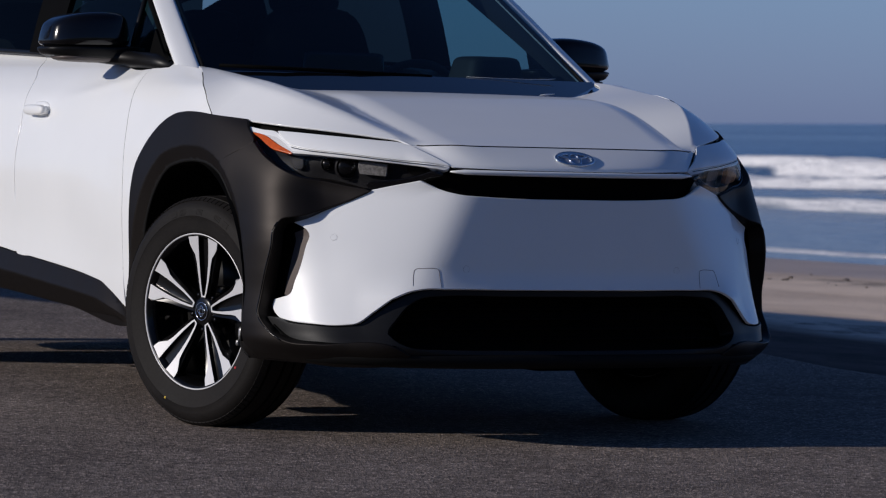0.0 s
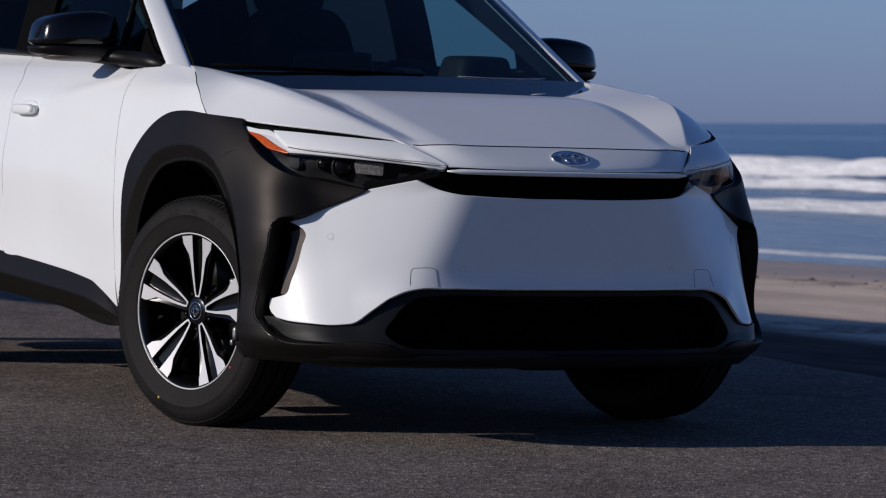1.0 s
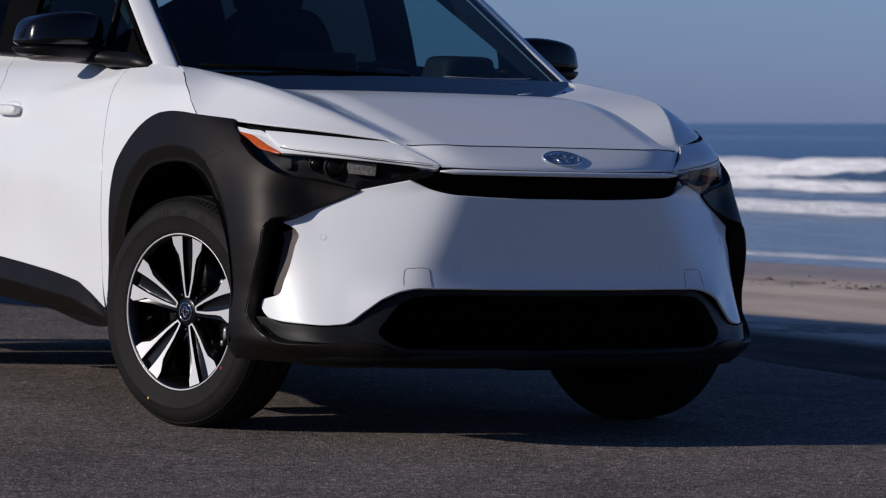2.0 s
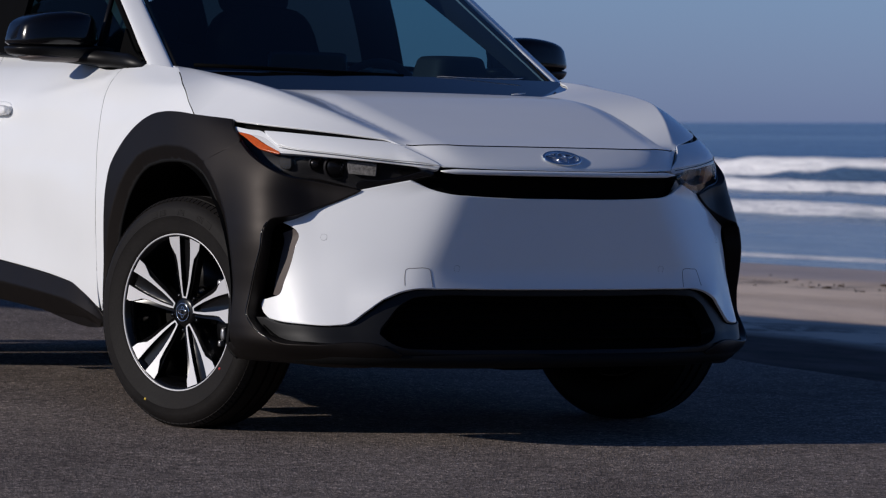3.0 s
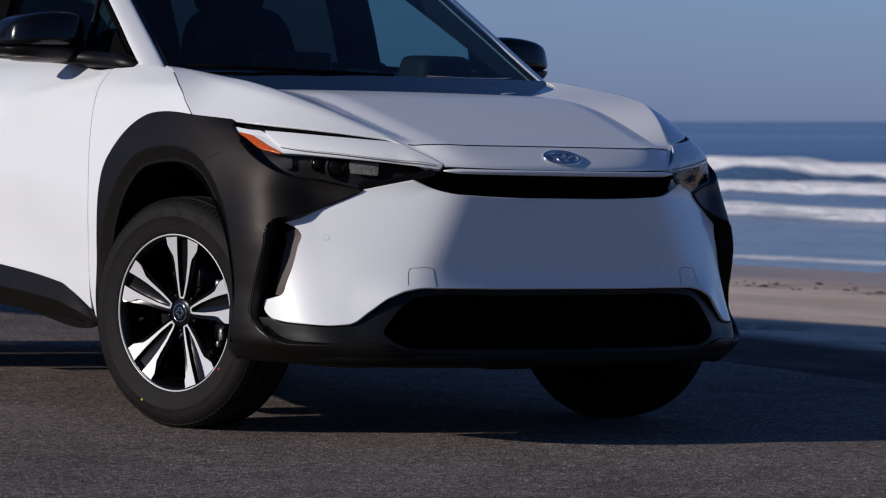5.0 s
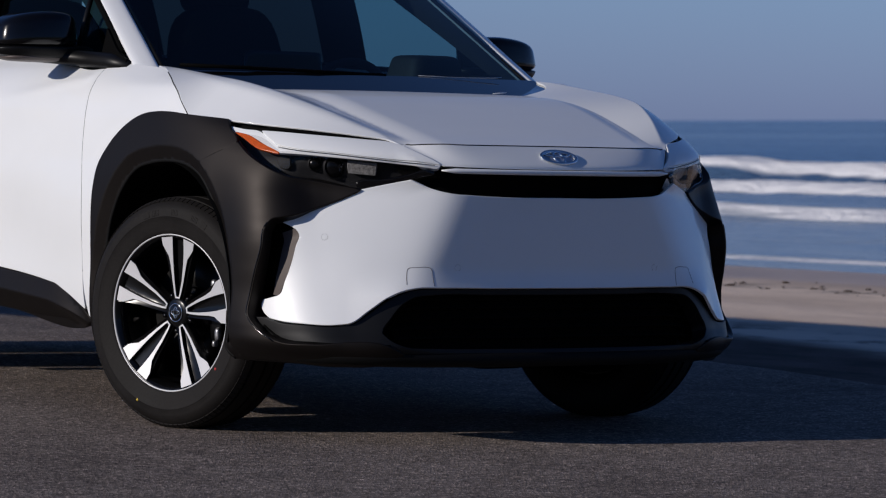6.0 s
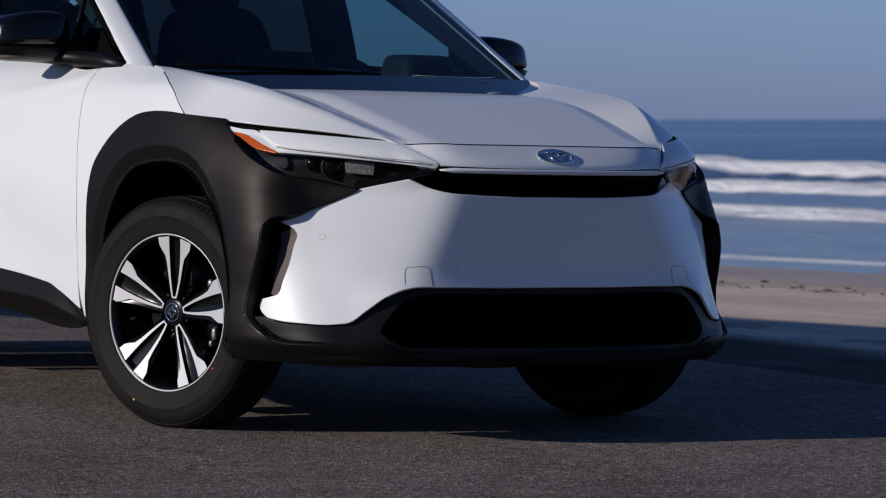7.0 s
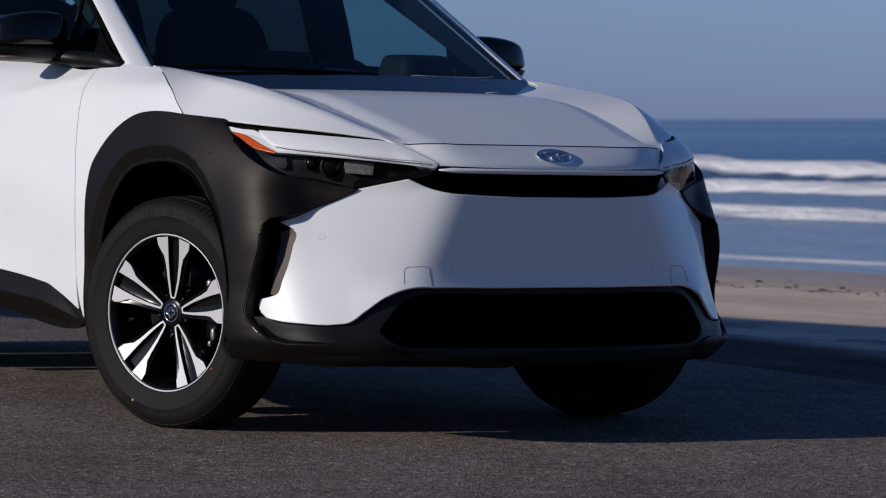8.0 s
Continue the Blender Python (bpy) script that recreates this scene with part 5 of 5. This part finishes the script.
for side in (False, True):
    sgn = np.array([-1, 1, 1]) if side else np.array([1, 1, 1])
    # windshield pillar
    rows = []
    for z in (1.06, 1.12, 1.2, 1.35, 1.5, 1.61):
        a, b = pil(z, True), pil(z, False)
        m = (a + b) / 2 + np.array([-0.006, -0.009, 0.005])
        rows.append([a + np.array([0.004, 0.012, -0.018]), a, m, b, b + np.array([0.010, 0.016, -0.004])])
    loft("windshield_pillar", rows, PAINT, car, 16, 24, mirror=side, label="white windshield pillar")
    seal = [tuple((pil(z, True) + np.array([0.010, -0.002, -0.004])) * sgn) for z in np.linspace(1.09, 1.6, 12)]
    part("pillar_seal", tube(seal, 0.007, 8), BLACK, car, "black rubber seal")
    rows = [[pil(z, True) + np.array(o) for o in ((0.004, 0.03, -0.01), (-0.004, 0.5 * deep, -0.004), (-0.012, deep, 0.0))] for z, deep in ((1.06, 0.20), (1.2, 0.23), (1.4, 0.295), (1.6, 0.36))]
    loft("pillar_trim", rows, CABIN, car, 12, 14, mirror=side, label="dark pillar lining")
    # side windows
    for nm, ya, yb in (("quarter_glass", 0.685, 0.882), ("front_side_window", 0.896, 1.55), ("rear_side_window", 1.815, 2.55), ("rear_quarter_glass", 2.62, 3.05)):
        rows = [[flank(y, t) for y in np.linspace(ya, yb, 8)] for t in (0.02, 0.35, 0.7, 0.97)]
        loft(nm, rows, TEALGLASS if yb < 1.7 else PRIVACY, car, 16, 12, mirror=side, label="tinted side window")
    for nm, ya, yb in (("door_pillar", 1.545, 1.82), ("rear_door_pillar", 2.545, 2.625), ("rear_pillar", 3.045, 3.74)):
        rows = [[flank(y, t) + np.array([-0.002, 0, 0]) for y in np.linspace(ya, yb, 4)] for t in (0.0, 0.35, 0.7, 1.0)]
        loft(nm, rows, DEEP, car, 8, 14, thick=0.02, mirror=side, label="black pillar")
    rows = [[flank(y, t) + np.array([-0.004, 0, 0]) for y in np.linspace(0.51, 0.69, 6)] for t in (0.0, 0.5, 1.0)]
    loft("mirror_sail", rows, DEEP, car, 12, 10, thick=0.015, mirror=side, label="black corner behind the pillar")
    part("window_divider", tube([tuple(flank(0.889, t) * sgn + np.array([-0.006, 0, 0]) * sgn) for t in (0.0, 0.5, 1.0)], 0.009, 8), SATIN, car, "thin black window divider")
    part("belt_trim", tube([tuple(flank(y, 0.0) * sgn) for y in np.linspace(0.56, 3.3, 24)], 0.010, 8), SATIN, car, "black belt trim")
    part("roof_rail", tube([tuple((flank(y, 1.0) + np.array([0.003, 0, 0.0])) * sgn) for y in np.linspace(0.58, 3.3, 36)], [0.013] * 9 + [0.016] * 27, 10), DEEP, car, "black window surround")
    # door mirror
    T = lambda p: (np.array(p) - (0.010 if side else 0, 0, 0.028 if side else 0)) * sgn
    def droop(bm):
        """The cap falls away towards its outer end."""
        for v in bm.verts:
            f = min(1, max(0, (abs(v.co.x) - 0.86) / 0.18))
            v.co.z = 1.160 + (v.co.z - 1.160) * (1 - 0.24 * f * f)
            v.co.y += 0.03 * f * f
        return bm

    mirror = part("door_mirror", droop(blob(T((-0.907, 0.90, 1.234)), (0.133, 0.095, 0.060), 0.42, 0.50, 52, taper=(0.07, 0.10))), GLOSS, car, "gloss black door mirror")
    part("mirror_band", droop(blob(T((-0.880, 0.900, 1.160)), (0.166, 0.090, 0.024), 0.42, 0.5, 40, taper=(-0.06, -0.06))), SATIN, mirror, "black lower band")
    part("mirror_foot", blob(T((-0.880, 0.902, 1.138)), (0.135, 0.078, 0.012), 0.6, 0.6, 28, taper=(-0.08, -0.1)), TAUPE, mirror, "grey underside")
    part("mirror_arm", tube([tuple(T(p)) for p in ((-0.93, 0.90, 1.150), (-0.85, 0.87, 1.147), (-0.80, 0.80, 1.142), (-0.775, 0.72, 1.136), (-0.764, 0.62, 1.130), (-0.755, 0.50, 1.116))], [0.018, 0.024, 0.026, 0.028, 0.030, 0.018], 16), SATIN, mirror, "satin black arm")
    part("mirror_glass", blob(T((-0.895, 0.985, 1.208)), (0.115, 0.006, 0.050), 0.3, 0.4, 24), CHROME, mirror, "mirror glass")

# wiper
part("wiper", tube([(-0.66, 0.352, 1.125), (-0.45, 0.302, 1.122), (-0.2, 0.268, 1.116), (0.05, 0.262, 1.110)], 0.006, 8), DEEP, car, "black wiper blade")

# two thin bright slivers, shaped as sun glints on the wiper and hood edge
part("wiper_glint", tube([(0.18, 0.266, 1.1135), (0.30, 0.270, 1.1115), (0.42, 0.280, 1.1115), (0.50, 0.294, 1.1135), (0.53, 0.302, 1.1165)], [0.0006, 0.001, 0.0013, 0.0018, 0.0008], 8), ALLOY, car, "bright sliver set as the sun glint along the second wiper")
part("hood_edge_glint", tube([(0.372, 0.112, 1.0600), (0.40, 0.116, 1.0625), (0.432, 0.124, 1.0655)], [0.001, 0.0026, 0.0014], 8), ALLOY, car, "bright sliver set as a sun glint by the hood's rear edge")

# ---- cabin
part("dashboard", blob((0, 0.80, 1.00), (0.68, 0.30, 0.11), 0.35, 0.3, 36), CABIN, car, "dark dashboard")
part("instrument_hood", blob((0.46, 0.67, 1.138), (0.105, 0.10, 0.050), 0.3, 0.4, 28, taper=(0.12, 0.1)), CABIN, car, "dark instrument hood")
part("centre_screen", blob((0.02, 0.88, 1.13), (0.15, 0.015, 0.06), 0.2, 0.2, 20), GLOSS, car, "black centre screen")
wheel_m = Matrix.Translation((0.36, 1.06, 1.0)) @ Matrix.Rotation(radians(-65), 4, "X")
bm = oval(0.18, 0.18, 0.016, 40, 0.0)
st = part("steering_wheel", bm, CABIN, car, "dark steering wheel")
st.matrix_basis = wheel_m
part("steering_hub", blob((0, 0, -0.01), (0.16, 0.03, 0.02), 0.5, 0.5, 20), CABIN, st)
for sx in (-0.37, 0.37):
    seat = part("seat", blob((sx, 1.55, 0.62), (0.25, 0.27, 0.10), 0.4, 0.4, 28), FABRIC, car, "dark front seat")
    part("backrest", blob((sx, 1.86, 1.00), (0.24, 0.085, 0.37), 0.4, 0.45, 28, taper=(0.14, 0), turn=Matrix.Rotation(radians(-14), 3, "X")), FABRIC, seat)
    part("headrest", blob((sx, 1.99, 1.43), (0.135, 0.055, 0.095), 0.5, 0.5, 24), FABRIC, seat)
bench = part("rear_bench", blob((0, 2.55, 0.62), (0.62, 0.26, 0.10), 0.3, 0.3, 28), FABRIC, car, "dark rear bench")
part("bench_back", blob((0, 2.85, 0.95), (0.62, 0.09, 0.30), 0.3, 0.3, 28), FABRIC, bench)
for sx in (-0.38, 0.0, 0.38):
    part("headrest", blob((sx, 2.92, 1.30), (0.12, 0.05, 0.07), 0.5, 0.5, 20), FABRIC, bench)
part("cabin_floor", blob((0, 1.9, 0.46), (0.68, 1.5, 0.06), 0.15, 0.15, 24), CABIN, car, "dark cabin floor")
for sgx in (-1, 1):
    loft("door_card", [[(sgx * 0.80, y, 0.45) for y in np.linspace(0.6, 3.2, 6)], [(sgx * 0.76, y, 0.9) for y in np.linspace(0.6, 3.2, 6)], [(sgx * 0.745, y, 1.10 + 0.02 * (y - 0.6)) for y in np.linspace(0.6, 3.2, 6)]], CABIN, car, 12, 10, label="dark door lining")
loft("headliner", [[(0.54 * k, y, z - 0.06 * k * k) for k in np.linspace(-1, 1, 7)] for y, z in ((1.25, 1.565), (2.0, 1.60), (3.3, 1.49))], CABIN, car, 14, 14, label="dark headliner")

# ---- wheels
R_T = 0.357


def wheel(name, label):
    w = part(name, lathe([(0.205, -0.10), (0.212, -0.02), (0.222, 0.035), (0.232, 0.055), (0.2405, 0.060), (0.2425, 0.055), (0.2425, 0.048), (0.230, 0.040), (0.222, -0.10)], 96, closed=True), RIMBLK, car, label)
    part("rim_lip", lathe([(0.2365, 0.0565), (0.2380, 0.0605), (0.2410, 0.0610), (0.2425, 0.058), (0.2420, 0.053), (0.2365, 0.053)], 96, closed=True), ALLOY, w, "bright machined rim lip")
    tyre_p = [(0.232, 0.050), (0.243, 0.062), (0.252, 0.0645), (0.256, 0.0655), (0.259, 0.066), (0.275, 0.0705), (0.292, 0.073), (0.295, 0.0745), (0.298, 0.073), (0.312, 0.072), (0.323, 0.068), (0.332, 0.062), (0.340, 0.054), (0.346, 0.045), (0.350, 0.040),
              (0.352, 0.034), (0.352, 0.0335), (0.345, 0.033), (0.345, 0.026), (0.354, 0.0255), (R_T, 0.0), (R_T, -0.018), (0.346, -0.019), (0.346, -0.029), (R_T, -0.030), (R_T, -0.058), (0.346, -0.059), (0.346, -0.069), (R_T - 0.001, -0.070), (0.354, -0.098), (0.345, -0.099), (0.345, -0.107), (0.352, -0.108), (0.346, -0.122), (0.332, -0.138), (0.31, -0.148), (0.28, -0.146), (0.25, -0.135), (0.232, -0.12)]
    tyre = part("tyre", lathe(tyre_p, 128), RUBBER, w, "dusty black tyre")
    tyre.data.set_sharp_from_angle(angle=radians(50))
    for v in tyre.data.vertices:
        v.co.y = max(v.co.y, -0.3535)
    # shoulder blocks
    bm = bmesh.new()
    for k in range(110):
        a = 2 * math.pi * k / 110
        for hz, rr, ln in ((0.046, 0.3465, 0.019), (-0.115, 0.3475, 0.018)):
            m = Matrix.Rotation(a, 4, "Z") @ Matrix.Translation((rr, 0, hz)) @ Matrix.Rotation(radians(-32 if hz > 0 else 32), 4, "Y") @ Matrix.Diagonal((0.0045, 0.0165, ln, 1))
            bmesh.ops.create_cube(bm, size=1, matrix=m)
    for v in bm.verts:
        v.co.y = max(v.co.y, -0.353)
    part("tread", bm, RUBBER, tyre, flat=True)["kind"] = "stuff"
    part("barrel", lathe([(0.212, 0.03), (0.205, -0.14), (0.06, -0.13)], 64), RIMBLK, w, "black wheel barrel")
    part("hub", lathe([(0.0, 0.031), (0.036, 0.030), (0.046, 0.026), (0.052, 0.012), (0.060, -0.03)], 48), RIMBLK, w, "black hub")
    cap = part("centre_cap", lathe([(0.0, 0.0345), (0.025, 0.0342), (0.0285, 0.033), (0.0295, 0.029)], 40), GLOSS, w, "black centre cap")
    part("cap_ring", oval(0.0272, 0.0272, 0.0014, 40, 0.0338), CHROME, cap, "chrome ring")
    part("cap_oval", oval(0.008, 0.017, 0.0012, 28, 0.0345), CHROME, cap, "chrome ring")
    part("cap_bar", oval(0.017, 0.008, 0.0012, 28, 0.0345), CHROME, cap, "chrome ring")
    part("valve_stem", tube([(-0.205, -0.035, 0.0), (-0.185, -0.030, 0.012), (-0.170, -0.027, 0.018)], [0.010, 0.005, 0.004], 10), RUBBER, w, "black valve stem")
    part("brake_disc", lathe([(0.06, -0.050), (0.165, -0.050), (0.166, -0.062), (0.06, -0.062)], 64, closed=True), STEEL, w, "worn steel brake disc")
    part("brake_hat", lathe([(0.0, -0.03), (0.075, -0.032), (0.082, -0.05)], 48), RIMBLK, w)
    cal = part("caliper", blob((0.118, 0.01, -0.040), (0.026, 0.095, 0.022), 0.4, 0.4, 24), RIMBLK, w, "black brake caliper")
    for cx, cy, hx_, hy_ in ((0.116, 0.090, 0.009, 0.016), (0.092, 0.058, 0.008, 0.008), (0.136, -0.060, 0.009, 0.020), (0.124, -0.090, 0.007, 0.010)):
        part("caliper_bolt", blob((cx, cy, -0.014), (hx_, hy_, 0.010), 0.6, 0.6, 14), CALIPER, cal, "bright metal lug of the caliper")

    def height(r):
        return 0.030 + 0.026 * (r / 0.235) ** 1.6

    def blade_mesh(sign, ang, grow, z_off, thick):
        """One arm of a twin spoke: slim by the hub, broad and angled off at the rim."""
        rs = [0.044, 0.06, 0.10, 0.15, 0.175, 0.19, 0.21, 0.233]
        inner = [0.0035, 0.0080, 0.0155, 0.0210, 0.0225, 0.0232, 0.0235, 0.0235]
        outer = [0.0085, 0.0138, 0.0232, 0.0325, 0.0395, 0.0505, 0.0635, 0.0685]
        bm = bmesh.new()
        top, low = [], []
        for r, a, b in zip(rs, inner, outer):
            a, b = a - grow, b + grow
            for q in (top, low):
                dz = z_off if q is top else z_off - thick
                q.append([bm.verts.new(Matrix.Rotation(ang, 4, "Z") @ Vector((math.sqrt(max(1e-9, r * r - (t * 1.0) ** 2)), sign * t, height(r) + dz))) for t in (a, b)])
        for q in (top, low):
            for p, n in zip(q, q[1:]):
                bm.faces.new((p[0], p[1], n[1], n[0]))
        for i in range(len(rs) - 1):
            for k in (0, 1):
                bm.faces.new((top[i][k], top[i + 1][k], low[i + 1][k], low[i][k]))
        bm.faces.new((top[0][0], top[0][1], low[0][1], low[0][0]))
        bm.faces.new((top[-1][0], top[-1][1], low[-1][1], low[-1][0]))
        bmesh.ops.recalc_face_normals(bm, faces=bm.faces)
        return bm

    for k in range(5):
        ang = radians(84 + 72 * k)
        bm = bmesh.new()
        # black spoke body behind both arms
        rs = (0.045, 0.10, 0.15, 0.19, 0.232)
        hw = (0.020, 0.034, 0.045, 0.058, 0.072)
        tp, lw = [], []
        for r, h in zip(rs, hw):
            for q, dz in ((tp, -0.004), (lw, -0.030)):
                q.append([bm.verts.new(Matrix.Rotation(ang, 4, "Z") @ Vector((math.sqrt(r * r - h * h * t * t), h * t, height(r) + dz - 0.012 * (1 - t * t)))) for t in (-1, -0.5, 0, 0.5, 1)])
        for q in (tp, lw):
            for p, n in zip(q, q[1:]):
                for j in range(4):
                    bm.faces.new((p[j], p[j + 1], n[j + 1], n[j]))
        for i in range(len(rs) - 1):
            for j in (0, 4):
                bm.faces.new((tp[i][j], tp[i + 1][j], lw[i + 1][j], lw[i][j]))
        bmesh.ops.recalc_face_normals(bm, faces=bm.faces)
        sp = part("spoke", bm, RIMBLK, w, "gloss black twin spoke")
        sp.data.set_sharp_from_angle(angle=radians(35))
        for sign in (-1, 1):
            part("spoke_face", blade_mesh(sign, ang, 0.0, 0.0, 0.0014), ALLOY, sp, "bright machined spoke face", flat=True)
            if sign > 0:
                part("spoke_bridge", blob(Matrix.Rotation(ang, 3, "Z") @ Vector((0.046, 0, height(0.046) - 0.0006)), (0.0025, 0.0080, 0.0010), 0.5, 0.5, 12, turn=Matrix.Rotation(ang, 3, "Z")), ALLOY, sp, "bright machined spoke face")
            part("spoke_arm", blade_mesh(sign, ang, 0.0012, -0.0016, 0.014), RIMBLK, sp, flat=True)
        ob = part("wheel_bolt", lathe([(0.0, 0.02), (0.006, 0.02), (0.0075, 0.016), (0.008, 0.0)], 12), RIMBLK, w)
        ob.matrix_basis = Matrix.Rotation(ang + radians(36), 4, "Z") @ Matrix.Translation((0.057, 0, 0.006))
    return w


STEER = 17.5
w1 = wheel("wheel", "ten-arm black and machined alloy wheel, turned inwards")
# local z points out of the car; the face lies 0.05 m outside the tyre's middle


def wheel_pose(x, y, side, steer):
    a = radians(180 + steer if side < 0 else steer)
    zax = Vector((math.cos(a), math.sin(a), 0))
    yax = Vector((0, 0, 1))
    xax = yax.cross(zax)
    return Matrix.Translation((x, y, 0.362)) @ Matrix((xax, yax, zax)).transposed().to_4x4()


FACE = 0.036
axr = Vector((-math.cos(radians(STEER)), -math.sin(radians(STEER)), 0))
w1.matrix_basis = wheel_pose(-0.853 - axr.x * FACE, -0.006 - axr.y * FACE, -1, STEER)
for (x, y, sd, st_) in ((0.80, 0.02, 1, STEER), (-0.80, 2.85, -1, 0), (0.80, 2.85, 1, 0)):
    w2 = copy_thing(w1, wheel_pose(x, y, sd, st_))
    w2.parent = car
# raised sidewall lettering too faint to read, as plain bars
for k, ang in enumerate((62, 70, 77, 86, 93, 101, 108)):
    bm = bmesh.new()
    for j in range(5):
        t0 = radians(ang + (j - 2) * (1.1 if k % 2 else 0.9))
        m = Matrix.Rotation(t0, 4, "Z") @ Matrix.Translation((0.308, 0, 0.0725)) @ Matrix.Rotation(radians(8), 4, "Y") @ Matrix.Diagonal((0.017, 0.0050, 0.0009, 1))
        bmesh.ops.create_cube(bm, size=1, matrix=m)
    if k not in (2, 4):
        part("sidewall_mark", bm, RUBBER, w1, "raised bars on the sidewall", flat=True)
    else:
        bm.free()
# paint dots on the front tyre
for ang, rad, mt, nm in ((247, 0.297, YELLOW, "yellow factory paint dot"), (322, 0.258, RED, "red factory paint dot")):
    ob = part("paint_dot", lathe([(0.0, 0.0015), (0.004, 0.001), (0.0045, -0.002)], 16), mt, w1, nm)
    ob.matrix_basis = Matrix.Rotation(radians(ang), 4, "Z") @ Matrix.Translation((rad, 0, 0.0735 if rad > 0.27 else 0.0665))
